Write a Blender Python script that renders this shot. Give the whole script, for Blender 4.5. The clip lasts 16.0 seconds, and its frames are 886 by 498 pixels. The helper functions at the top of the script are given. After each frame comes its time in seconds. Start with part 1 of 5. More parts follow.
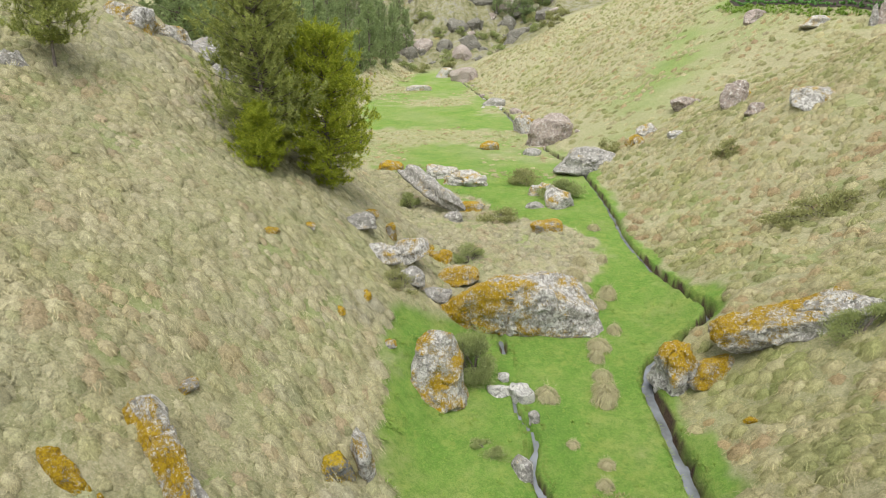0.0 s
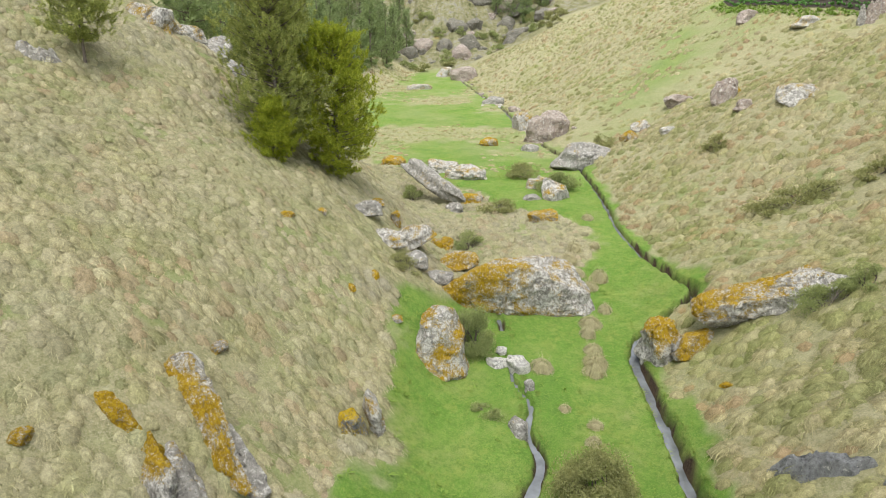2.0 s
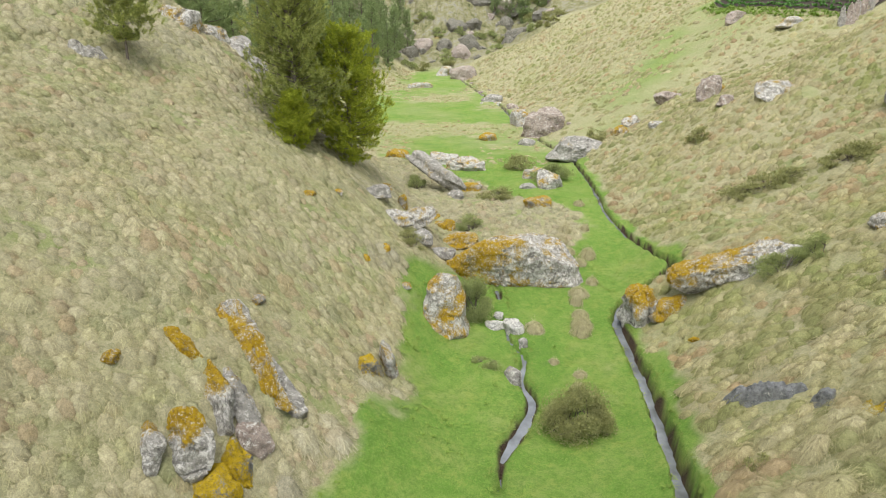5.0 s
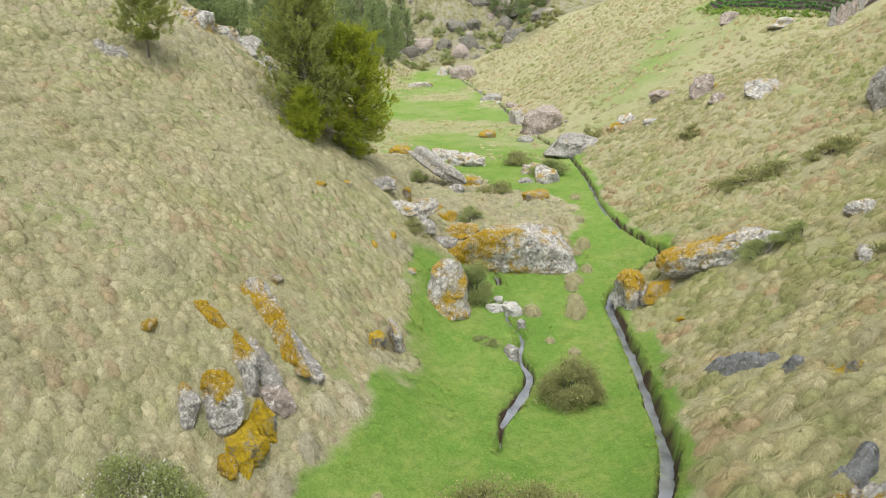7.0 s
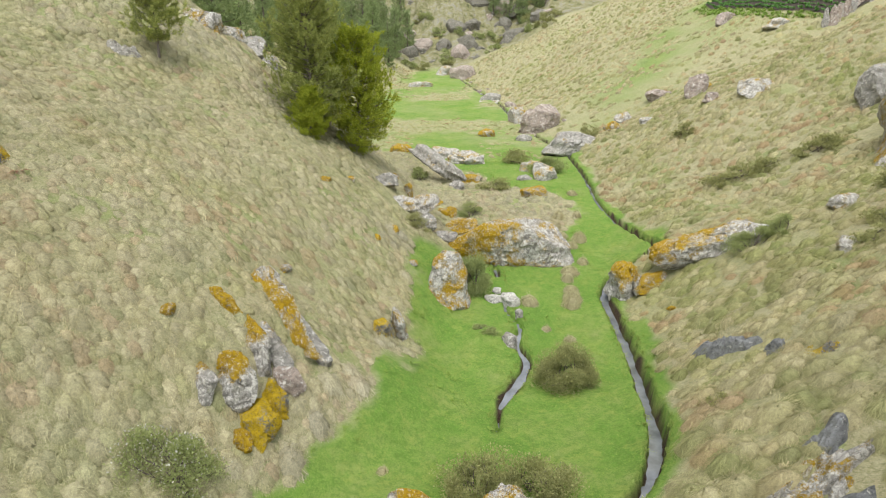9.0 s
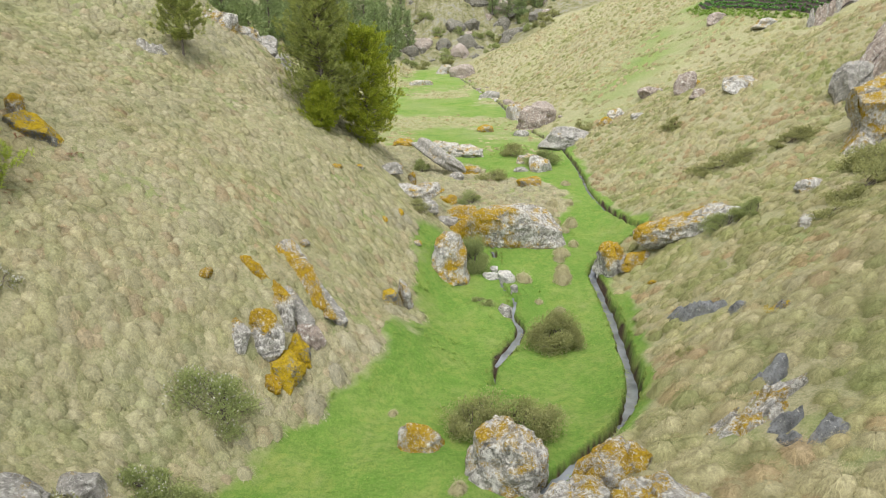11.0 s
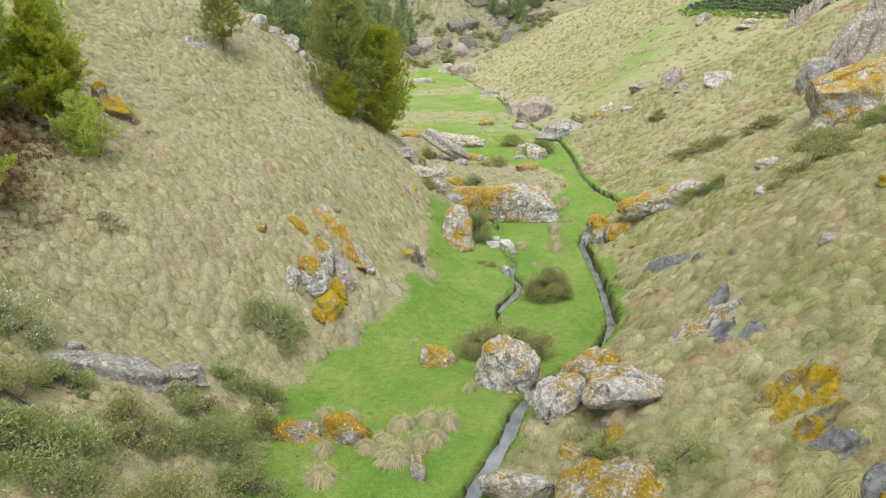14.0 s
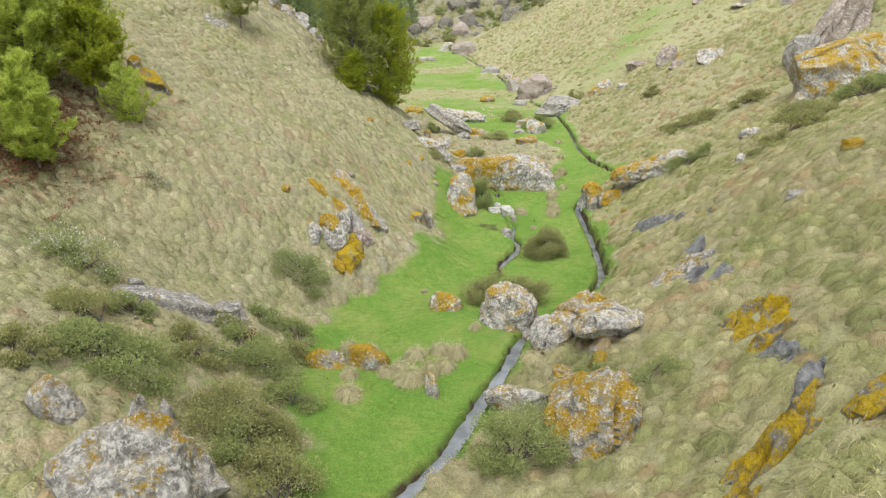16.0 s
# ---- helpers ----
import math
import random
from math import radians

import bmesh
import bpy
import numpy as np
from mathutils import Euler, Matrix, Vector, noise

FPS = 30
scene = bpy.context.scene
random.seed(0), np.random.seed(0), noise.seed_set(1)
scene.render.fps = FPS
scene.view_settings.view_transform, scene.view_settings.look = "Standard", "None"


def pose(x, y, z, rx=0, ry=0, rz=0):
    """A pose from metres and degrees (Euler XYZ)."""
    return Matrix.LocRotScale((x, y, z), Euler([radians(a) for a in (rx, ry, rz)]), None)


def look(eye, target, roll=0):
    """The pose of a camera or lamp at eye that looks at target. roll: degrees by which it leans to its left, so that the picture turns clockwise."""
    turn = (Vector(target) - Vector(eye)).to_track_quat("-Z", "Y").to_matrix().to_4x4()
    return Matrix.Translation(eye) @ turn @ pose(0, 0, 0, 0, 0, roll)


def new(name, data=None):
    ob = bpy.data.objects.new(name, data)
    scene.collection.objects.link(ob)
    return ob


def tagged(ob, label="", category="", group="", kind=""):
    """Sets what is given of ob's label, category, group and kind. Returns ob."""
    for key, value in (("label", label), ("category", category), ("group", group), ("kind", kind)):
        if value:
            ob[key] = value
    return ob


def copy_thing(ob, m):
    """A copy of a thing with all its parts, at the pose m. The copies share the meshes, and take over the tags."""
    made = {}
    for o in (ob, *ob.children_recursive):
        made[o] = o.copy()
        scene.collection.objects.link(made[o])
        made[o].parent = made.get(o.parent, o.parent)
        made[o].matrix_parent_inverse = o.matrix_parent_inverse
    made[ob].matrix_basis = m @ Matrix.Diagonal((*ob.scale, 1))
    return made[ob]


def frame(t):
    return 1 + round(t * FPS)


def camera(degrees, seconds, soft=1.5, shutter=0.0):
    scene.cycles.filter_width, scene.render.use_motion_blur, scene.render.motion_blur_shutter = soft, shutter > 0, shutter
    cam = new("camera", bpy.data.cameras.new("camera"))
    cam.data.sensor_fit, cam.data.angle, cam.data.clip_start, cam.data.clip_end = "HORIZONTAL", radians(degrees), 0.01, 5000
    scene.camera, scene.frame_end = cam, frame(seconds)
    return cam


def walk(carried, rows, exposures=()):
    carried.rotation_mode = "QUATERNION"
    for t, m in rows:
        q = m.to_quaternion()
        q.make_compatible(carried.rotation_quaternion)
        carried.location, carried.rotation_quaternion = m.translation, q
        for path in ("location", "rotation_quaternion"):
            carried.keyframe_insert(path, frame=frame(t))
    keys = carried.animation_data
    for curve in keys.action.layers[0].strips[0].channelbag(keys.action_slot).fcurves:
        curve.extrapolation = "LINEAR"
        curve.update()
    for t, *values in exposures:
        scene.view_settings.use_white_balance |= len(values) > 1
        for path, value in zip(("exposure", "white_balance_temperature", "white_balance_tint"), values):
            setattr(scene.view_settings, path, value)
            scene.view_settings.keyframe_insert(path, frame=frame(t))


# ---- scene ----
cam = camera(71.9, 16.0, soft=1.0)
METRES, EYE, TILT, LEAN, TURN = 20.0, 13.0, -18.0, 0.0, 0.0
ROWS = [
    (0.0, 0.0, 0.0, 0.0, 0.0, 0.0, -0.0),
    (0.5, -0.0017, -0.0231, -0.0087, -0.01, -0.0, -0.01),
    (1.0, -0.0026, -0.0465, -0.0174, -0.02, -0.0, -0.0),
    (1.5, -0.0043, -0.0706, -0.0267, -0.04, 0.0, 0.0),
    (2.0, -0.0061, -0.0956, -0.0357, -0.05, 0.0, 0.01),
    (2.5, -0.0076, -0.1202, -0.0447, -0.07, 0.01, 0.01),
    (3.0, -0.0092, -0.1447, -0.0533, -0.07, 0.01, 0.01),
    (3.5, -0.0113, -0.1699, -0.0627, -0.09, 0.02, 0.01),
    (4.0, -0.0134, -0.1971, -0.0727, -0.11, 0.01, 0.01),
    (6.5, -0.0246, -0.3305, -0.1179, -0.2, -0.01, -0.0),
    (7.0, -0.0271, -0.3455, -0.1237, -0.22, -0.01, -0.0),
    (7.5, -0.0285, -0.358, -0.1277, -0.24, -0.01, -0.0),
    (8.0, -0.0294, -0.368, -0.13, -0.26, -0.02, -0.0),
    (8.5, -0.03, -0.3803, -0.1332, -0.27, -0.0, 0.01),
    (9.0, -0.0306, -0.403, -0.142, -0.28, -0.0, 0.02),
    (11.5, -0.0409, -0.5878, -0.2082, -0.34, -0.03, 0.03),
    (12.0, -0.0456, -0.6314, -0.2236, -0.36, -0.03, 0.03),
    (12.5, -0.0497, -0.6716, -0.2368, -0.37, -0.03, 0.03),
    (13.0, -0.0535, -0.7116, -0.2514, -0.38, -0.02, 0.03),
    (13.5, -0.0589, -0.7511, -0.267, -0.39, -0.02, 0.03),
    (14.0, -0.0679, -0.7904, -0.2829, -0.4, -0.03, 0.04),
    (14.5, -0.0754, -0.829, -0.2977, -0.41, -0.03, 0.04),
    (15.0, -0.0809, -0.8668, -0.3123, -0.42, -0.14, 0.03),
    (15.5, -0.0844, -0.9023, -0.3258, -0.44, -0.85, 0.04),
    (16.0, -0.0877, -0.9355, -0.3386, -0.46, -1.75, 0.03),
]
walk(cam, [(t, pose(0, 0, EYE, TILT, LEAN, TURN) @ pose(METRES * x, METRES * y, METRES * z, 90 + pitch, roll, yaw)) for t, x, y, z, yaw, pitch, roll in ROWS], [(0.0, 1.8), (16.0, 1.8)])

# ---- light ----
world = bpy.data.worlds.new("overcast_sky")
scene.world = world
world.use_nodes = True
wn, wl = world.node_tree.nodes, world.node_tree.links
sky = wn.new("ShaderNodeTexSky")
sky.sky_type, sky.sun_disc = "NISHITA", False
sky.sun_elevation, sky.sun_rotation = radians(73), radians(190)
sky.altitude, sky.dust_density = 3000, 4.0
grey = wn.new("ShaderNodeHueSaturation")
grey.inputs["Saturation"].default_value = 0.22
wl.new(sky.outputs[0], grey.inputs["Color"])
wl.new(grey.outputs[0], wn["Background"].inputs["Color"])
wn["Background"].inputs["Strength"].default_value = 0.15
sun = new("sun", bpy.data.lights.new("sun", "SUN"))
sun.data.energy, sun.data.angle, sun.data.color = 1.0, radians(40), (1.0, 0.96, 0.88)
sun.matrix_world = look((-3, -18, 60), (0, 0, 0))

# ---- numeric helpers ----


def hash01(ix, iy, iz, seed):
    h = (ix.astype(np.int64) * 374761393 + iy.astype(np.int64) * 668265263 + iz.astype(np.int64) * 2147483647 + seed * 974634777) & 0xFFFFFFFF
    h = ((h ^ (h >> 13)) * 1274126177) & 0xFFFFFFFF
    h = ((h ^ (h >> 16)) * 2246822519) & 0xFFFFFFFF
    return ((h ^ (h >> 15)) & 0xFFFFFF) / float(0xFFFFFF)


def vnoise(x, y, z=0.0, seed=0):
    """Smooth value noise, -1 to 1."""
    x, y, z = np.broadcast_arrays(np.asarray(x, float), np.asarray(y, float), np.asarray(z, float))
    ix, iy, iz = np.floor(x), np.floor(y), np.floor(z)
    fx, fy, fz = x - ix, y - iy, z - iz
    fx, fy, fz = (f * f * f * (f * (f * 6 - 15) + 10) for f in (fx, fy, fz))
    total = 0.0
    for a in (0, 1):
        for b in (0, 1):
            for c in (0, 1):
                w = (fx if a else 1 - fx) * (fy if b else 1 - fy) * (fz if c else 1 - fz)
                total = total + w * hash01(ix + a, iy + b, iz + c, seed)
    return total * 2 - 1


def fbm(x, y, z=0.0, seed=0, octaves=3):
    total, amp = 0.0, 0.5
    for k in range(octaves):
        total = total + amp * vnoise(np.asarray(x) * 2 ** k, np.asarray(y) * 2 ** k, np.asarray(z) * 2 ** k, seed + k)
        amp *= 0.5
    return total


def hermite(stations, values, y):
    ys, vs = np.asarray(stations, float), np.asarray(values, float)
    y = np.clip(y, ys[0], ys[-1])
    m = np.gradient(vs, ys)
    i = np.clip(np.searchsorted(ys, y, side="right") - 1, 0, len(ys) - 2)
    h = ys[i + 1] - ys[i]
    t = (y - ys[i]) / h
    return (2 * t ** 3 - 3 * t ** 2 + 1) * vs[i] + (t ** 3 - 2 * t ** 2 + t) * h * m[i] + (3 * t ** 2 - 2 * t ** 3) * vs[i + 1] + (t ** 3 - t ** 2) * h * m[i + 1]


def ramp(d, r):
    return 0.5 * (d + np.sqrt(d * d + r * r))


def step(a, b, v):
    t = np.clip((v - a) / (b - a), 0, 1)
    return t * t * (3 - 2 * t)


# ---- the valley's plan ----
# station y: floor z, left foot x, right foot x, left slope low and high, right slope low and high
VALLEY = {
    -40: (-2.20, -14.0, -8.0, 0.50, 0.45, 0.50, 0.45),
    -20: (-0.90, -11.0, -5.0, 0.50, 0.45, 0.50, 0.45),
    -8: (-0.20, -4.52, 0.73, 0.49, 0.46, 0.56, 0.46),
    4: (0.29, -7.11, 3.57, 0.81, 0.57, 0.55, 0.46),
    10: (-0.03, -0.89, 6.02, 0.69, 0.44, 0.72, 0.43),
    16: (0.09, -0.62, 7.51, 0.85, 0.46, 0.64, 0.39),
    24: (0.95, 0.90, 8.93, 0.84, 0.45, 0.50, 0.37),
    32: (2.00, -0.73, 11.57, 0.91, 0.72, 0.45, 0.42),
    45: (2.63, -4.65, 11.80, 0.84, 0.68, 0.54, 0.51),
    60: (2.98, -9.5, 10.86, 0.60, 0.50, 0.37, 0.36),
    80: (3.81, -11.5, 10.85, 0.50, 0.40, 0.39, 0.49),
    110: (5.01, -12.00, 9.95, 0.50, 0.40, 0.49, 0.44),
    160: (7.00, -8.00, 6.50, 0.50, 0.40, 0.46, 0.40),
    195: (8.00, -10.0, 40.0, 0.50, 0.40, 0.45, 0.40),
}
STATIONS = list(VALLEY)
COLUMNS = list(zip(*VALLEY.values()))
# the two watercourses, x by y
CANAL_Y = (-40, -20, -12, -6, -4.4, -1.9, 0.5, 2.4, 3.4, 4.45, 5.65, 8.1, 12, 16, 19, 21.2, 22.3, 23.1, 23.9, 26.6, 30.5, 34, 39, 46, 53, 60.4, 67, 78, 94, 110, 130, 176)
CANAL_X = (-10, -8.6, -6.0, -2.65, -1.5, -0.3, 0.9, 1.7, 2.5, 3.5, 4.9, 6.35, 7.2, 7.7, 7.85, 8.05, 8.7, 10.0, 11.2, 11.45, 11.0, 10.75, 11.2, 11.6, 11.7, 10.7, 10.2, 9.4, 8.6, 6.5, 4.2, 1.0)
BROOK_Y = (9.6, 10.4, 11.8, 13.4, 14.8, 16.5, 18.0, 19.5, 21.0, 22.5, 24.5)
BROOK_X = (1.3, 1.45, 1.75, 2.55, 3.1, 2.87, 3.2, 2.72, 2.67, 2.58, 2.5)
# the lawn's edge towards the slope on the left, x by y
LAWN_Y = (-40, -18, -8, 1.3, 4.4, 7.4, 12.2, 17.5, 21.7, 24, 27, 29, 36, 39, 44, 55, 70, 100, 130, 160)
LAWN_X = (-14, -11.5, -5.6, -7.3, -6.5, -4.5, -2.3, -2.0, -1.8, -0.6, 4.0, 7.0, 7.6, 4.0, 1.5, -7, -9.5, -12, -9, -5)


def valley(x, y):
    f = [hermite(STATIONS, c, y) for c in COLUMNS]
    dl, dr = f[1] - x, x - f[2]
    z = f[0] + f[3] * ramp(dl, 1.0) + (f[4] - f[3]) * ramp(dl - 9, 4.0) + f[5] * ramp(dr, 1.0) + (f[6] - f[5]) * ramp(dr - 9, 4.0)
    far = ramp(y - 160 - 0.25 * np.abs(x - 4), 12.0)
    return z + 0.75 * far


def off_line(x, y, ys, xs):
    """Distance from a watercourse's centre line, with its sign."""
    c, c2 = hermite(ys, xs, y), hermite(ys, xs, y + 0.05)
    return (x - c) / np.sqrt(1 + ((c2 - c) / 0.05) ** 2)


def canal_level(y):
    c = hermite(CANAL_Y, CANAL_X, y)
    return np.minimum(valley(c - 0.9, y), valley(c + 0.2, y)) - 0.02


def brook_level(y):
    return valley(hermite(BROOK_Y, BROOK_X, y), y) - 0.02


def canal_half(y):
    """Half the canal's width, narrower up the valley."""
    return 0.20 + 0.035 * vnoise(y * 0.9, 3.0, seed=50) + 0.06 * step(6, -6, y) - 0.09 * step(21, 27, y) + 0.10 * step(55, 75, y)


def brook_swell(y):
    """The brook widens into small pools and narrows between them."""
    return 0.10 * vnoise(y * 0.55, 1.0, seed=51) + 0.05 * vnoise(y * 1.7, 1.0, seed=52) - 0.13 * step(15.6, 17.2, y) * step(21.6, 20.6, y) - 0.02


def lawn_mask(x, y):
    wob = 0.9 * vnoise(x * 0.7, y * 0.7, seed=5) + 0.5 * vnoise(x * 2.1, y * 2.1, seed=6)
    left = hermite(LAWN_Y, LAWN_X, y) + wob * np.where(y > 40, 1.6, 0.7)
    right = hermite(CANAL_Y, CANAL_X, y) + 0.75 + 0.5 * wob
    return step(-0.35, 0.35, x - left) * step(-0.3, 0.3, right - x) * step(165, 140, y)


def ground(x, y):
    x, y = np.asarray(x, float), np.asarray(y, float)
    z = valley(x, y)
    lawn = lawn_mask(x, y)
    rough = 0.16 * vnoise(x * 0.8, y * 0.8, seed=1) + 0.30 * vnoise(x * 0.22, y * 0.22, seed=2) + 0.05 * vnoise(x * 2.3, y * 2.3, seed=3)
    smooth = 0.05 * vnoise(x * 0.9, y * 0.9, seed=4) + 0.02 * vnoise(x * 2.7, y * 2.7, seed=7)
    far = step(60, 130, np.hypot(x, y))
    craggy = step(146, 180, y) * (7.0 * fbm(x * 0.06, y * 0.04, seed=21, octaves=5) + 3.0 * np.abs(fbm(x * 0.30, y * 0.12, seed=25)))
    z = z + lawn * smooth + (1 - lawn) * rough + far * 1.2 * vnoise(x * 0.06, y * 0.06, seed=8) * (1 - lawn) + craggy
    # raised turf between the brook and the slope
    z = z + 0.35 * np.exp(-((x - 1.4) / 1.1) ** 2 - ((y - 16.6) / 1.6) ** 2)
    d = np.abs(off_line(x, y, CANAL_Y, CANAL_X)) + 0.05 * vnoise(x * 3, y * 3, seed=9)
    z = z + (canal_level(y) - 0.42 - z) * step(0.09, -0.04, d - canal_half(y)) * step(150, 120, y)
    d = np.abs(off_line(x, y, BROOK_Y, BROOK_X)) + 0.09 * vnoise(x * 1.7, y * 1.7, seed=10)
    z = z + (brook_level(y) - 0.45 - z) * step(np.maximum(0.08, 0.21 + brook_swell(y)), 0.05, d) * step(9.5, 10.6, y) * step(24.6, 24.0, y) * (1 - step(20.9, 21.3, y) * step(23.2, 22.8, y))
    return z


def g(x, y):
    return float(ground(np.array([x]), np.array([y]))[0])


def tri_mesh(name, verts, tris, mat, smooth=True, tint=None):
    me = bpy.data.meshes.new(name)
    verts, tris = np.ascontiguousarray(verts, np.float32), np.ascontiguousarray(tris, np.int32)
    n = tris.shape[1]
    me.vertices.add(len(verts))
    me.vertices.foreach_set("co", verts.ravel())
    me.loops.add(tris.size)
    me.loops.foreach_set("vertex_index", tris.ravel())
    me.polygons.add(len(tris))
    me.polygons.foreach_set("loop_start", np.arange(0, tris.size, n, dtype=np.int32))
    me.polygons.foreach_set("use_smooth", np.full(len(tris), smooth))
    me.update(calc_edges=True)
    me.validate()
    me.materials.append(mat)
    if tint is not None:
        col = me.color_attributes.new("tint", "FLOAT_COLOR", "POINT")
        col.data.foreach_set("color", np.ascontiguousarray(tint, np.float32).ravel())
    return me


def thing(name, me, m, label, category, group="", kind=""):
    ob = new(name, me)
    ob.matrix_world = m
    return tagged(ob, label, category, group, kind)


def part(name, me, parent, label=""):
    ob = new(name, me)
    ob.parent = parent
    return tagged(ob, label)


# ---- materials ----


class Nodes:
    """A small builder for node materials."""

    def __init__(self, name, roughness=0.9, specular=0.2):
        self.mat = bpy.data.materials.new(name)
        self.mat.use_nodes = True
        self.n, self.l = self.mat.node_tree.nodes, self.mat.node_tree.links
        self.bsdf = self.n["Principled BSDF"]
        self.bsdf.inputs["Roughness"].default_value = roughness
        self.bsdf.inputs["Specular IOR Level"].default_value = specular
        geo = self.n.new("ShaderNodeNewGeometry")
        self.pos, self.island, self.normal = geo.outputs["Position"], geo.outputs["Random Per Island"], geo.outputs["Normal"]
        tex = self.n.new("ShaderNodeTexCoord")
        self.local = tex.outputs["Object"]
        self.random = self.n.new("ShaderNodeObjectInfo").outputs["Random"]

    def noise(self, scale, detail=3.0, rough=0.55, vector=None, distortion=0.0):
        t = self.n.new("ShaderNodeTexNoise")
        t.inputs["Scale"].default_value, t.inputs["Detail"].default_value = scale, detail
        t.inputs["Roughness"].default_value, t.inputs["Distortion"].default_value = rough, distortion
        self.l.new(vector or self.pos, t.inputs["Vector"])
        return t.outputs["Fac"]

    def ramp(self, fac, *stops):
        r = self.n.new("ShaderNodeValToRGB")
        e = r.color_ramp.elements
        while len(e) < len(stops):
            e.new(0.5)
        for el, (p, c) in zip(e, stops):
            el.position = p
            el.color = (*c, 1) if isinstance(c, tuple) else (c, c, c, 1)
        self.l.new(fac, r.inputs["Fac"])
        return r.outputs["Color"]

    def mix(self, fac, a, b, mode="MIX"):
        m = self.n.new("ShaderNodeMix")
        m.data_type, m.blend_type = "RGBA", mode
        for socket, v in ((m.inputs[0], fac), (m.inputs[6], a), (m.inputs[7], b)):
            if isinstance(v, tuple):
                socket.default_value = (*v, 1)
            elif isinstance(v, (int, float)):
                socket.default_value = v
            else:
                self.l.new(v, socket)
        return m.outputs[2]

    def math(self, op, a, b=0.0):
        m = self.n.new("ShaderNodeMath")
        m.operation = op
        m.use_clamp = op in ("ADD", "SUBTRACT", "MULTIPLY")
        for socket, v in zip(m.inputs, (a, b)):
            if isinstance(v, (int, float)):
                socket.default_value = v
            else:
                self.l.new(v, socket)
        return m.outputs[0]

    def bump(self, height, strength=0.5, distance=0.05):
        b = self.n.new("ShaderNodeBump")
        b.inputs["Strength"].default_value, b.inputs["Distance"].default_value = strength, distance
        self.l.new(height, b.inputs["Height"])
        self.l.new(b.outputs[0], self.bsdf.inputs["Normal"])

    def thin(self, colour, share=0.4):
        """Light passes through, as in leaves and blades."""
        t = self.n.new("ShaderNodeBsdfTranslucent")
        m = self.n.new("ShaderNodeMixShader")
        m.inputs[0].default_value = share
        self.l.new(colour, t.inputs["Color"])
        self.l.new(self.bsdf.outputs[0], m.inputs[1])
        self.l.new(t.outputs[0], m.inputs[2])
        self.l.new(m.outputs[0], self.n["Material Output"].inputs["Surface"])

    def done(self, colour):
        if isinstance(colour, tuple):
            self.bsdf.inputs["Base Color"].default_value = (*colour, 1)
        else:
            self.l.new(colour, self.bsdf.inputs["Base Color"])
        return self.mat


def straw_colours(k):
    """Straw, tan and olive in patches, shared by the turf and the tussocks."""
    a = k.ramp(k.noise(0.35, 3, 0.6), (0.30, (0.364, 0.332, 0.195)), (0.46, (0.450, 0.401, 0.264)), (0.58, (0.381, 0.358, 0.215)), (0.72, (0.476, 0.411, 0.273)))
    b = k.ramp(k.noise(0.16, 5, 0.65), (0.48, 0.0), (0.64, 1.0))
    a = k.mix(k.math("MULTIPLY", k.ramp(k.noise(0.23, 4, 0.6), (0.54, 0.0), (0.64, 1.0)), 0.6), a, (0.43, 0.335, 0.225))
    return k.mix(k.math("MULTIPLY", b, 0.62), a, (0.277, 0.333, 0.107))


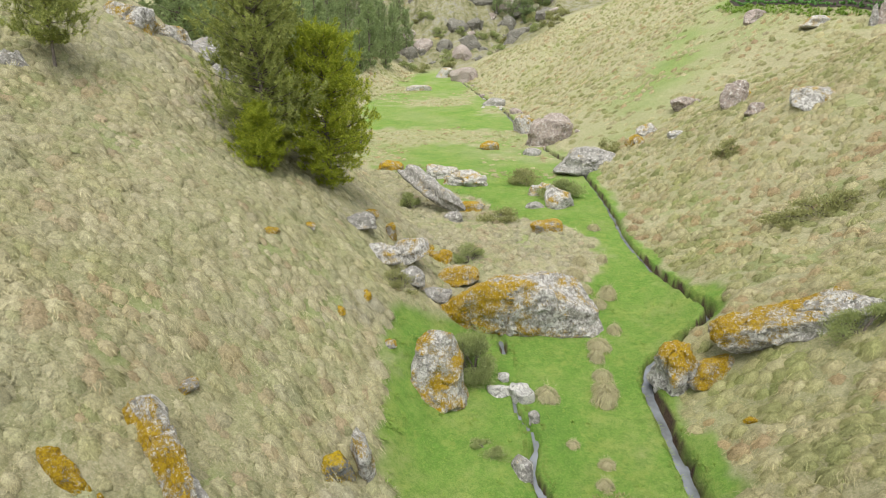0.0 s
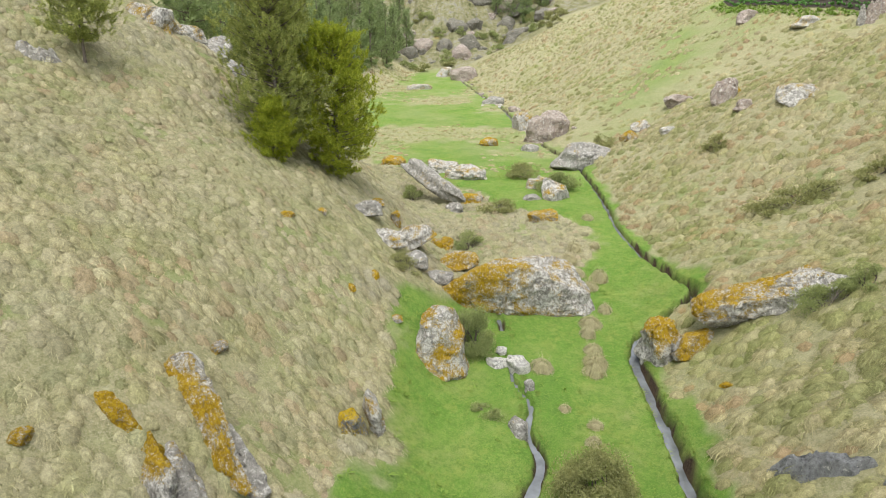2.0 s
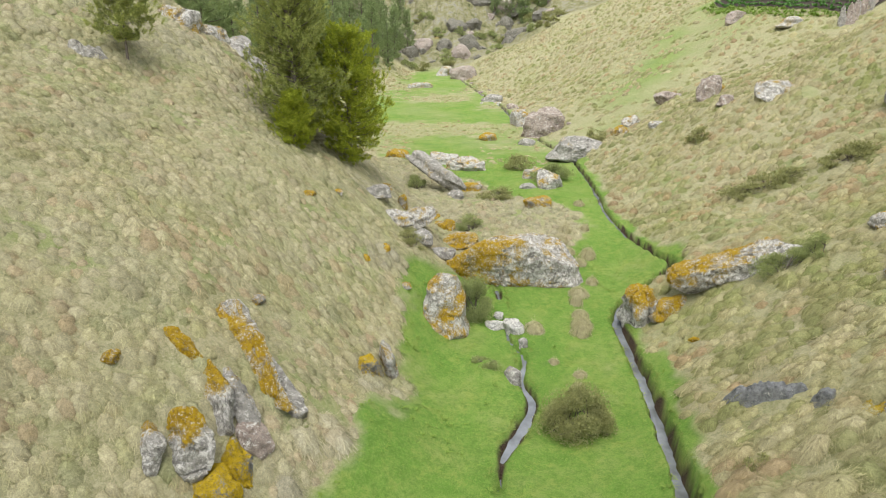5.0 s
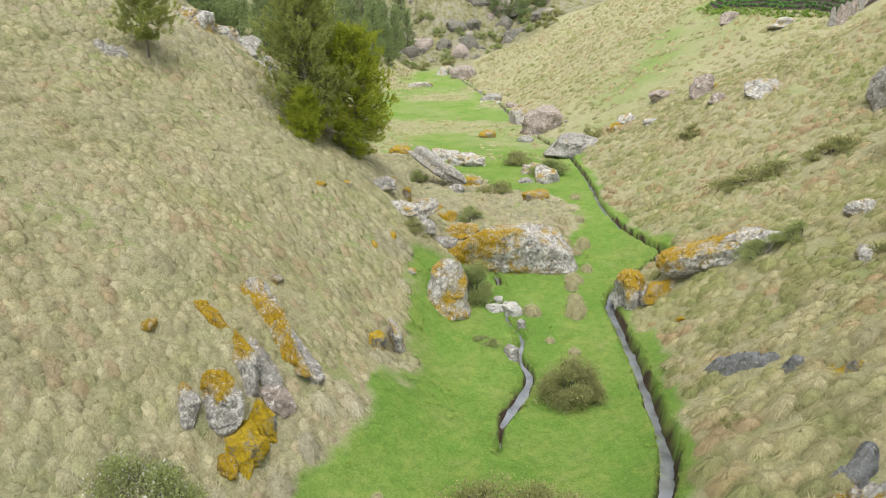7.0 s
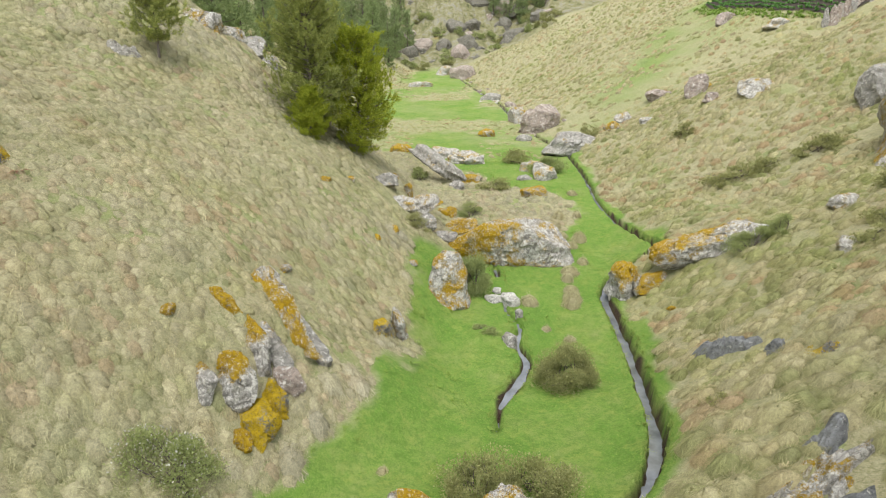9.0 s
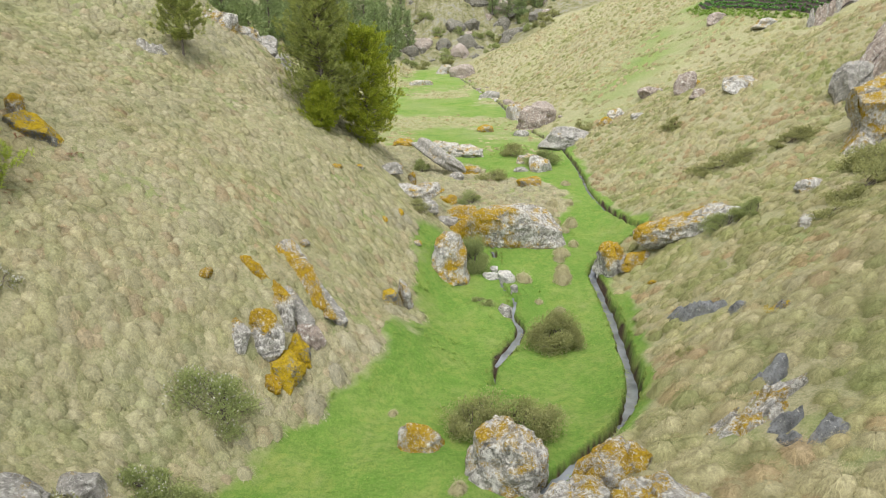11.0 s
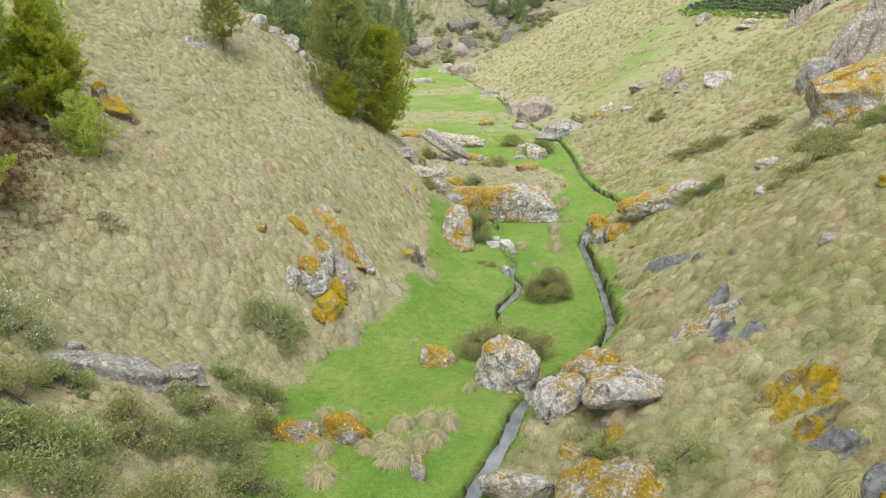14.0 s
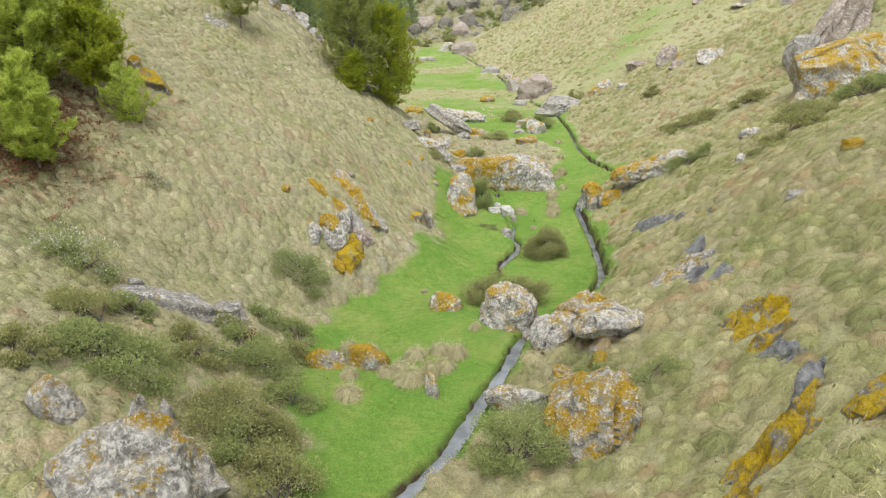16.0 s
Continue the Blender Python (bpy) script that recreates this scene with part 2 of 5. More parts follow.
def ground_material():
    k = Nodes("valley_turf", 0.95, 0.1)
    att = k.n.new("ShaderNodeVertexColor")
    att.layer_name = "cover"
    sep = k.n.new("ShaderNodeSeparateColor")
    k.l.new(att.outputs["Color"], sep.inputs[0])
    lawn, bare, crag = sep.outputs
    dry = straw_colours(k)
    dry = k.mix(k.ramp(k.noise(3.2, 5, 0.75), (0.36, 0.20), (0.60, 0.85)), dry, (0.27, 0.265, 0.13))
    dry = k.mix(k.ramp(k.noise(7.0, 5, 0.85), (0.46, 0.0), (0.60, 0.7)), dry, (0.17, 0.17, 0.085))
    dry = k.mix(k.ramp(k.noise(17.0, 5, 0.85), (0.50, 0.0), (0.62, 0.75)), dry, (0.47, 0.43, 0.29))
    green = k.ramp(k.noise(0.42, 6, 0.7), (0.30, (0.095, 0.20, 0.035)), (0.42, (0.135, 0.265, 0.042)), (0.52, (0.185, 0.295, 0.06)), (0.62, (0.24, 0.31, 0.09)), (0.74, (0.31, 0.32, 0.14)))
    green = k.mix(k.ramp(k.noise(0.9, 5, 0.7), (0.52, 0.0), (0.62, 0.55)), green, (0.30, 0.345, 0.09))
    green = k.mix(k.ramp(k.noise(3.5, 6, 0.8), (0.44, 0.0), (0.60, 0.65)), green, (0.095, 0.19, 0.032))
    green = k.mix(k.ramp(k.noise(11, 6, 0.85), (0.48, 0.0), (0.60, 0.5)), green, (0.27, 0.36, 0.10))
    green = k.mix(k.ramp(k.noise(32, 5, 0.8), (0.48, 0.0), (0.58, 0.55)), green, (0.085, 0.16, 0.025))
    green = k.mix(1.0, green, (0.97, 0.95, 0.93), "MULTIPLY")
    c = k.mix(lawn, dry, green)
    soil = k.ramp(k.noise(14, 4), (0.3, (0.030, 0.022, 0.016)), (0.7, (0.087, 0.061, 0.040)))
    c = k.mix(bare, c, soil)
    rock = k.ramp(k.noise(0.45, 9, 0.85), (0.36, (0.05, 0.058, 0.025)), (0.45, (0.15, 0.15, 0.07)), (0.52, (0.23, 0.215, 0.12)), (0.58, (0.25, 0.24, 0.20)), (0.66, (0.08, 0.085, 0.05)))
    rock = k.mix(k.ramp(k.noise(0.16, 3), (0.66, 0.0), (0.72, 0.5)), rock, (0.30, 0.22, 0.050))
    c = k.mix(crag, c, rock)
    k.bump(k.math("ADD", k.noise(6, 5, 0.8), k.math("MULTIPLY", k.noise(28, 4, 0.8), 0.6)), 0.9, 0.12)
    return k.done(c)


def tussock_material():
    k = Nodes("tussock_straw", 0.85, 0.1)
    att = k.n.new("ShaderNodeVertexColor")
    att.layer_name = "tint"
    sep = k.n.new("ShaderNodeSeparateColor")
    k.l.new(att.outputs["Color"], sep.inputs[0])
    kind, tone, grey = sep.outputs
    c = k.ramp(kind, (0.0, (0.25, 0.285, 0.09)), (0.20, (0.34, 0.345, 0.135)), (0.42, (0.43, 0.405, 0.20)), (0.62, (0.49, 0.445, 0.25)), (0.82, (0.53, 0.48, 0.29)), (0.93, (0.52, 0.45, 0.24)), (1.0, (0.44, 0.31, 0.17)))
    c = k.mix(0.35, c, straw_colours(k))
    c = k.mix(k.math("MULTIPLY", grey, k.ramp(k.noise(0.3, 4, 0.7), (0.35, 0.25), (0.62, 1.0))), c, (0.475, 0.44, 0.32))
    c = k.mix(1.0, c, k.ramp(k.noise(48, 4, 0.8), (0.36, 0.68), (0.50, 0.95), (0.64, 1.2)), "MULTIPLY")
    c = k.mix(1.0, c, (0.925, 0.93, 0.895), "MULTIPLY")
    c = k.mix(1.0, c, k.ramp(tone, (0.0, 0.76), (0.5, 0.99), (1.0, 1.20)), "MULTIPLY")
    streak = k.mix(1.0, c, k.ramp(k.island, (0.0, 0.82), (0.5, 1.04), (1.0, 1.24)), "MULTIPLY")
    heart = k.mix(1.0, c, k.ramp(k.noise(13.0, 4, 0.8), (0.36, 0.66), (0.62, 1.08)), "MULTIPLY")
    c = k.mix(att.outputs["Alpha"], heart, streak)
    k.bump(k.noise(40, 4, 0.8), 0.6, 0.02)
    k.thin(c, 0.30)
    return k.done(c)


def blade_material(name, low, high):
    k = Nodes(name, 0.7, 0.2)
    c = k.mix(k.noise(0.7), k.ramp(k.island, (0.0, low), (1.0, high)), k.ramp(k.island, (0.0, high), (1.0, low)))
    k.thin(c, 0.4)
    return k.done(c)


def rock_material(name, orange, tone=(0.30, 0.285, 0.255), yellow=0.0, pale=0.5, side=(0.0, 0.0, 0.0)):
    """Weathered stone speckled with white and black crusts; orange is the share under gold lichen, side the way it gathers."""
    k = Nodes(name, 0.94, 0.12)
    t = lambda f: tuple(c * f for c in tone)
    c = k.ramp(k.noise(2.6, 8, 0.78), (0.34, t(0.38)), (0.45, t(0.80)), (0.55, t(1.12)), (0.66, t(1.45)))
    white = k.ramp(k.noise(5.0, 9, 0.85, distortion=0.4), (0.585 - 0.10 * pale, 0.0), (0.615 - 0.10 * pale, 0.9))
    c = k.mix(white, c, (0.64, 0.62, 0.56))
    dark = k.ramp(k.noise(11.0, 8, 0.88), (0.565, 0.0), (0.60, 0.85))
    c = k.mix(dark, c, t(0.26))
    up = k.n.new("ShaderNodeSeparateXYZ")
    k.l.new(k.normal, up.inputs[0])
    edge = 0.68 - 0.32 * orange
    field = k.math("ADD", k.math("MULTIPLY", k.noise(1.1, 4, 0.6), 0.40), k.math("MULTIPLY", k.noise(4.0, 9, 0.95), 0.34))
    field = k.math("ADD", field, k.math("MULTIPLY", k.noise(16.0, 6, 0.9), 0.26))
    field = k.math("ADD", field, k.math("MULTIPLY", up.outputs[2], 0.04))
    if any(side):
        dot = k.n.new("ShaderNodeVectorMath")
        dot.operation = "DOT_PRODUCT"
        dot.inputs[1].default_value = side
        k.l.new(k.local, dot.inputs[0])
        add = k.n.new("ShaderNodeMath")
        add.operation = "ADD"
        k.l.new(field, add.inputs[0])
        k.l.new(dot.outputs["Value"], add.inputs[1])
        field = add.outputs[0]
    mask = k.ramp(field, (edge, 0.0), (edge + 0.03, 1.0))
    gold = k.ramp(k.noise(11, 7, 0.85), (0.34, (0.11, 0.075, 0.012)), (0.45, (0.27, 0.165, 0.010)), (0.56, (0.41, 0.270, 0.012)), (0.66, (0.48, 0.36, 0.05)))
    if yellow:
        gold = k.mix(yellow, gold, k.ramp(k.noise(9, 7, 0.85), (0.36, (0.12, 0.10, 0.012)), (0.48, (0.38, 0.265, 0.012)), (0.62, (0.58, 0.41, 0.02))))
    c = k.mix(mask, c, gold)
    fleck = k.ramp(k.noise(10.0, 6, 0.85), (0.57, 0.0), (0.60, 0.95 * pale))
    c = k.mix(fleck, c, (0.68, 0.66, 0.60))
    pits = k.ramp(k.noise(24.0, 4, 0.85), (0.58, 0.0), (0.63, 0.8))
    c = k.mix(pits, c, t(0.22))
    k.bump(k.math("ADD", k.noise(5, 9, 0.85), k.math("MULTIPLY", k.noise(26, 4, 0.7), 0.3)), 1.0, 0.14)
    return k.done(c)


def leaf_material(name, dark, mid, light, share=0.4):
    k = Nodes(name, 0.65, 0.2)
    c = k.ramp(k.island, (0.0, dark), (0.55, mid), (1.0, light))
    c = k.mix(k.ramp(k.noise(1.6, 3), (0.35, 0.0), (0.7, 0.5)), c, mid)
    c = k.mix(k.ramp(k.noise(5.5, 3, 0.6), (0.48, 0.0), (0.62, 0.5)), c, dark)
    k.thin(c, share)
    return k.done(c)


def bark_material():
    k = Nodes("pine_bark", 0.95, 0.1)
    k.bump(k.noise(30, 4, 0.7), 0.8, 0.02)
    return k.done(k.ramp(k.noise(12, 4, 0.7), (0.3, (0.07, 0.055, 0.045)), (0.7, (0.22, 0.19, 0.16))))


def water_material():
    k = Nodes("stream_water", 0.03, 0.5)
    k.bsdf.inputs["IOR"].default_value = 1.4
    k.bsdf.inputs["Specular IOR Level"].default_value = 0.9
    k.bump(k.noise(4, 3, 0.5, distortion=0.4), 0.15, 0.01)
    return k.done(k.ramp(k.noise(1.3, 3), (0.35, (0.10, 0.107, 0.11)), (0.65, (0.18, 0.192, 0.205))))


TURF = ground_material()
STRAW = tussock_material()
BLADE = blade_material("lawn_blades", (0.13, 0.245, 0.037), (0.28, 0.365, 0.08))
SEDGE = blade_material("bank_sedge", (0.12, 0.19, 0.035), (0.27, 0.33, 0.085))
ROCK_GREY = rock_material("lichened_grey_stone", 0.26, pale=0.45)
ROCK_MIXED = rock_material("stone_with_orange_lichen", 0.56, pale=0.8)
ROCK_GREAT = rock_material("stone_half_under_gold_lichen", 0.50, (0.29, 0.27, 0.24), pale=0.85, side=(-0.020, -0.01, 0.0))
ROCK_FLANK = rock_material("stone_with_a_gold_flank", 0.44, pale=0.8, side=(0.0, -0.26, 0.05))
ROCK_CREST = rock_material("stone_with_a_gold_crest", 0.36, pale=0.9, side=(-0.025, 0.0, 0.10))
ROCK_TIPPED = rock_material("stone_with_a_gold_tip", 0.40, pale=0.8, side=(-0.18, 0.0, 0.05))
ROCK_PALE = rock_material("white_lichened_stone", 0.05, (0.36, 0.35, 0.32), pale=1.0)
ROCK_SOME = rock_material("stone_with_some_orange_lichen", 0.44, (0.31, 0.295, 0.265), pale=0.85)
ROCK_ORANGE = rock_material("stone_under_orange_lichen", 0.66, pale=0.5)
ROCK_MOSS = rock_material("stone_under_yellow_moss", 0.62, (0.20, 0.20, 0.195), 0.8, 0.15)
ROCK_SLATE = rock_material("wet_slate_grey_stone", 0.14, (0.22, 0.225, 0.225), 0.5, 0.0)
ROCK_CRAG = rock_material("dark_weathered_crag", 0.20, (0.17, 0.16, 0.13), 0.3, 0.1)
ROCK_BROWN = rock_material("brown_weathered_stone", 0.16, (0.30, 0.245, 0.205), 0.0, 0.45)
NEEDLE_DARK = leaf_material("dark_pine_needles", (0.15, 0.18, 0.055), (0.34, 0.38, 0.10), (0.56, 0.57, 0.20), 0.45)
NEEDLE_BRIGHT = leaf_material("bright_pine_needles", (0.13, 0.175, 0.02), (0.36, 0.42, 0.04), (0.58, 0.58, 0.075), 0.45)
NEEDLE_YOUNG = leaf_material("young_pine_needles", (0.27, 0.35, 0.06), (0.50, 0.58, 0.11), (0.64, 0.70, 0.19), 0.48)
NEEDLE_FAR = leaf_material("far_pine_needles", (0.13, 0.175, 0.075), (0.29, 0.37, 0.155), (0.46, 0.53, 0.24), 0.4)
LEAF_OLIVE = leaf_material("olive_shrub_leaves", (0.20, 0.205, 0.085), (0.35, 0.355, 0.145), (0.39, 0.39, 0.17), 0.45)
LEAF_GREEN = leaf_material("grey_green_shrub_leaves", (0.20, 0.235, 0.095), (0.35, 0.395, 0.155), (0.39, 0.425, 0.18), 0.45)
LEAF_SILVER = leaf_material("silver_flower_heads", (0.34, 0.34, 0.27), (0.52, 0.51, 0.43), (0.68, 0.66, 0.58))
LEAF_RED = leaf_material("red_brown_litter", (0.150, 0.063, 0.042), (0.300, 0.140, 0.084), (0.450, 0.238, 0.140))
BARK = bark_material()
WATER = water_material()

# ---- ground and water ----


def axis(*runs):
    """Grid lines from (start, end, first step, last step) runs."""
    out = []
    for a, b, s0, s1 in runs:
        n = max(2, int(round((b - a) / ((s0 + s1) / 2))))
        w = np.linspace(s0, s1, n)
        out.extend(a + (b - a) * np.concatenate([[0], np.cumsum(w)[:-1]]) / w.sum())
    return np.array(out + [runs[-1][1]])


def build_ground():
    xs = axis((-600, -60, 60, 4), (-60, -26, 3, 0.5), (-26, -3, 0.34, 0.22), (-3, 0.5, 0.2, 0.11), (0.5, 12.6, 0.115, 0.115), (12.6, 30, 0.2, 0.4), (30, 70, 0.5, 3), (70, 600, 4, 60))
    ys = axis((-400, -40, 50, 3), (-40, -16, 1.6, 0.3), (-16, 30, 0.21, 0.21), (30, 70, 0.25, 0.8), (70, 170, 0.6, 1.6), (170, 230, 1.0, 1.3), (230, 280, 1.6, 3), (280, 700, 6, 60))
    X, Y = np.meshgrid(xs, ys)
    Z = ground(X, Y)
    nx, ny = len(xs), len(ys)
    idx = np.arange(nx * ny).reshape(ny, nx)
    quads = np.stack([idx[:-1, :-1], idx[:-1, 1:], idx[1:, 1:], idx[1:, :-1]], -1).reshape(-1, 4)
    me = tri_mesh("ground", np.stack([X, Y, Z], -1).reshape(-1, 3), quads, TURF)
    lawn = lawn_mask(X, Y)
    # greener hollows on the far right slope and round the seeps
    hollow = np.exp(-((X - 0.75 * (Y - 66) - 20 - 4 * vnoise(X * 0.15, Y * 0.15, seed=40)) / 8.5) ** 2) * step(48, 62, Y) * step(120, 95, Y) * step(12, 16, X)
    patch = step(0.30, 0.55, vnoise(X * 0.35, Y * 0.35, seed=31) * 0.6 + vnoise(X * 1.1, Y * 1.1, seed=32) * 0.4) * 0.38
    meadow = step(48, 66, Y + 6 * vnoise(X * 0.3, Y * 0.3, seed=36)) * step(-0.25, 0.35, vnoise(X * 0.12, Y * 0.10, seed=33) + 0.5 * vnoise(X * 0.6, Y * 0.6, seed=37)) * 0.85
    lawn = np.maximum(lawn * (1 - meadow) * (1 - 0.30 * step(45, 60, Y) * (0.5 + 0.5 * vnoise(X * 0.25, Y * 0.25, seed=62))), np.maximum(hollow * (0.45 + 0.35 * vnoise(X * 0.3, Y * 0.3, seed=39)), patch * step(60, 30, Y)))
    dc = np.abs(off_line(X, Y, CANAL_Y, CANAL_X))
    db = np.abs(off_line(X, Y, BROOK_Y, BROOK_X)) + 10 * (step(10.6, 9.8, Y) + step(24.0, 24.6, Y))
    wob = 0.06 * vnoise(X * 2, Y * 2, seed=34)
    bare = np.maximum(step(0.09, 0.02, dc + wob - canal_half(Y)), step(0.25, 0.15, db + 3 * step(20.9, 21.3, Y) * step(23.2, 22.8, Y) + wob - brook_swell(Y))) * step(150, 110, Y)
    crag = step(146, 160, Y + 6 * vnoise(X * 0.1, Y * 0.1, seed=35))
    col = me.color_attributes.new("cover", "FLOAT_COLOR", "POINT")
    col.data.foreach_set("color", np.stack([lawn, bare, crag, np.ones_like(X)], -1).astype(np.float32).ravel())
    return thing("ground", me, Matrix(), "valley floor of short green turf between slopes of dry straw grass", "ground", kind="structure")


def ribbon(name, ys, xs, level, y0, y1, half, label):
    y = np.linspace(y0, y1, int((y1 - y0) / 0.12))
    c = hermite(ys, xs, y)
    t = np.gradient(c, y)
    nrm = np.stack([1 / np.sqrt(1 + t * t), -t / np.sqrt(1 + t * t)], -1)
    z = level(y)
    z = np.convolve(np.pad(z, 12, mode="edge"), np.ones(25) / 25, "valid")
    rows = [np.stack([c + nrm[:, 0] * o, y + nrm[:, 1] * o, z], -1) for o in (-half, -half / 3, half / 3, half)]
    verts = np.stack(rows, 1).reshape(-1, 3)
    n = len(y)
    idx = np.arange(n * 4).reshape(n, 4)
    quads = np.stack([idx[:-1, :-1], idx[:-1, 1:], idx[1:, 1:], idx[1:, :-1]], -1).reshape(-1, 4)
    return thing(name, tri_mesh(name, verts, quads, WATER), Matrix(), label, "water", kind="structure")


build_ground()
ribbon("canal_water", CANAL_Y, CANAL_X, lambda y: canal_level(y) - 0.24, -38, 140, 0.44, "still grey water in a narrow cut channel")
ribbon("brook_water", BROOK_Y, BROOK_X, lambda y: brook_level(y) - 0.22 - 0.35 * step(11.2, 10.0, y), 9.7, 24.4, 0.24, "shallow grey brook winding through the turf")

# ---- rocks ----
SPHERES = {}


def sphere(level):
    if level not in SPHERES:
        bm = bmesh.new()
        bmesh.ops.create_icosphere(bm, subdivisions=level, radius=1)
        SPHERES[level] = (np.array([v.co[:] for v in bm.verts]), np.array([[v.index for v in f.verts] for f in bm.faces]))
        bm.free()
    return SPHERES[level]


BLOCKED = []      # (x, y, radius) kept free of tussocks


def boulder(label, x, y, size, mat, turn=0.0, tilt=(0, 0), sink=0.25, seed=0, level=4, facets=13, rough=0.15, lift=0.0, name="boulder", group="", taper=0.0, shape=None, placed=None, box=3.0):
    """A weathered stone: a rounded body cut by flat faces, cracked, worn and pitted. size: width, depth, height in metres.
    shape: bends the unit body; placed: a pose that replaces the one from x, y and sink."""
    rng = np.random.RandomState(seed + 100)
    n, tris = sphere(level)
    w, d, h = size
    if 0.1 < sink < 0.36:
        h, sink = h * (1 - sink) / 0.62, 0.38
    out = n / np.array([w, d, h])
    out /= np.linalg.norm(out, axis=1)[:, None]
    r = 1.0 / (np.abs(n) ** box).sum(1) ** (1 / box)
    for k in range(facets):
        p = rng.normal(size=3)
        p /= np.linalg.norm(p)
        r = np.minimum(r, (0.70 + 0.28 * rng.rand()) / np.maximum(n @ p, 0.12))
    v = n * r[:, None]
    v = v / np.abs(v).max(0)
    v[:, :2] *= 1 + 0.30 * step(-0.05, -0.8, v[:, 2:3])
    v[:, :2] *= (1 - taper * (v[:, 2:3] + 1) / 2)
    if shape:
        v = shape(v)
    v = v * np.array([w / 2, d / 2, h / 2])
    s = 1.0 / max(0.4, min(w, d, h))
    o = seed * 3.7
    f0 = min(3.5, 0.22 * 2 ** level / max(w, d, h))
    bump = rough * (1.0 * fbm(v[:, 0] * s * 1.3 + o, v[:, 1] * s * 1.3, v[:, 2] * s * 1.3, seed) + 0.6 * fbm(v[:, 0] * f0 + o, v[:, 1] * f0, v[:, 2] * f0, seed + 9, 2))
    crack = np.abs(vnoise(v[:, 0] * s * 1.6 + o, v[:, 1] * s * 1.6, v[:, 2] * s * 0.8, seed + 5))
    bump = bump - rough * 0.6 * step(0.08, 0.0, crack)
    v = v + out * (bump * min(w, d, h))[:, None]
    edge = 0.55 * max(w, d, h) / 2 ** (level - 1)
    f1, f2, f3 = min(2.6, 0.40 / edge), min(5.5, 0.45 / edge), min(12.0, 0.5 / edge)
    ridge = 0.5 - np.abs(vnoise(v[:, 0] * f1 + o, v[:, 1] * f1, v[:, 2] * f1, seed + 31))
    chip = 0.5 - np.abs(vnoise(v[:, 0] * f2 + o, v[:, 1] * f2, v[:, 2] * f2, seed + 32))
    fine = vnoise(v[:, 0] * f3 + o, v[:, 1] * f3, v[:, 2] * f3, seed + 33)
    v = v + out * (min(1.0, 0.5 * min(w, d, h)) * (0.09 * ridge + 0.06 * chip + 0.035 * fine))[:, None]
    m = placed or pose(x, y, g(x, y) + h / 2 - sink * h + lift, tilt[0], tilt[1], turn)
    ob = thing(name, tri_mesh(name, v, tris, mat, False), m, label, "boulder" if max(size) > 0.9 else "stone", group)
    ax = m.to_3x3() @ Vector((1, 0, 0) if w >= d else (0, 1, 0))
    c = max(1, int(max(w, d) / min(w, d)))
    for k in range(c):
        f = ((k + 0.5) / c - 0.5) * max(w, d)
        BLOCKED.append((m.translation.x + ax.x * f, m.translation.y + ax.y * f, min(w, d) * 0.40))
    return ob


def slab_between(label, top, foot, width, thick, mat, raise_top=0.0, raise_foot=0.0, roll=0.0, seed=0, level=5, **more):
    """A long stone lying from its top to its foot, each a place on the ground, its faces along the slope."""
    a = Vector((top[0], top[1], g(*top) + raise_top))
    b = Vector((foot[0], foot[1], g(*foot) + raise_foot))
    mid, ax = (a + b) / 2, (b - a)
    e = 0.4
    up = Vector((g(mid.x - e, mid.y) - g(mid.x + e, mid.y), g(mid.x, mid.y - e) - g(mid.x, mid.y + e), 2 * e))
    side = up.cross(ax).normalized()
    up = ax.cross(side).normalized()
    m = Matrix((ax.normalized(), side, up)).transposed().to_4x4()
    m.translation = mid
    return boulder(label, 0, 0, (ax.length, width, thick), mat, seed=seed, level=level, sink=0.5, placed=m @ pose(0, 0, 0, roll, 0, 0), **more)


def slab(label, x, y, w, d, mat, turn=0.0, thick=0.30, seed=0):
    """A flat outcrop lying in the slope: an uneven plate that follows the ground."""
    rings, spokes = 26, 72
    a = np.arange(spokes) * 2 * math.pi / spokes
    edge = 0.80 + 0.35 * vnoise(np.cos(a) * 1.3 + seed, np.sin(a) * 1.3, seed=seed) + 0.22 * vnoise(np.cos(a) * 3.5 + seed, np.sin(a) * 3.5, seed=seed + 1)
    f = np.linspace(0, 1, rings) ** 0.8
    u, v = (f[:, None] * edge * np.cos(a) * w / 2).ravel(), (f[:, None] * edge * np.sin(a) * d / 2).ravel()
    c, s = math.cos(radians(turn)), math.sin(radians(turn))
    px, py = u * c - v * s, u * s + v * c
    ff = np.repeat(f, spokes)
    ridge = vnoise(u * 0.6 + seed, v * 3.0, seed=seed + 2) + 0.7 * vnoise(u * 3, v * 3, seed=seed + 3) + 0.5 * vnoise(u * 8, v * 8, seed=seed + 4)
    ridge = ridge - 1.6 * step(0.16, 0.0, np.abs(vnoise(u * 0.9 + 5, v * 1.5, seed=seed + 6)))
    pz = ground(px + x, py + y) + thick * (1 - ff ** 5) * (1 + 0.8 * ridge) - 0.14 * ff ** 8 - g(x, y)
    idx = np.arange(rings * spokes).reshape(rings, spokes)
    nxt = np.roll(idx, -1, axis=1)
    quads = np.stack([idx[:-1], nxt[:-1], nxt[1:], idx[1:]], -1).reshape(-1, 4)
    for k in range(max(1, int(w / d))):
        q = ((k + 0.5) / max(1, int(w / d)) - 0.5) * w * 0.85
        BLOCKED.append((x + c * q, y + s * q, d * 0.44))
    return thing("rock_slab", tri_mesh("rock_slab", np.stack([px, py, pz], -1), quads, mat, False), pose(x, y, g(x, y)), label, "rock slab")


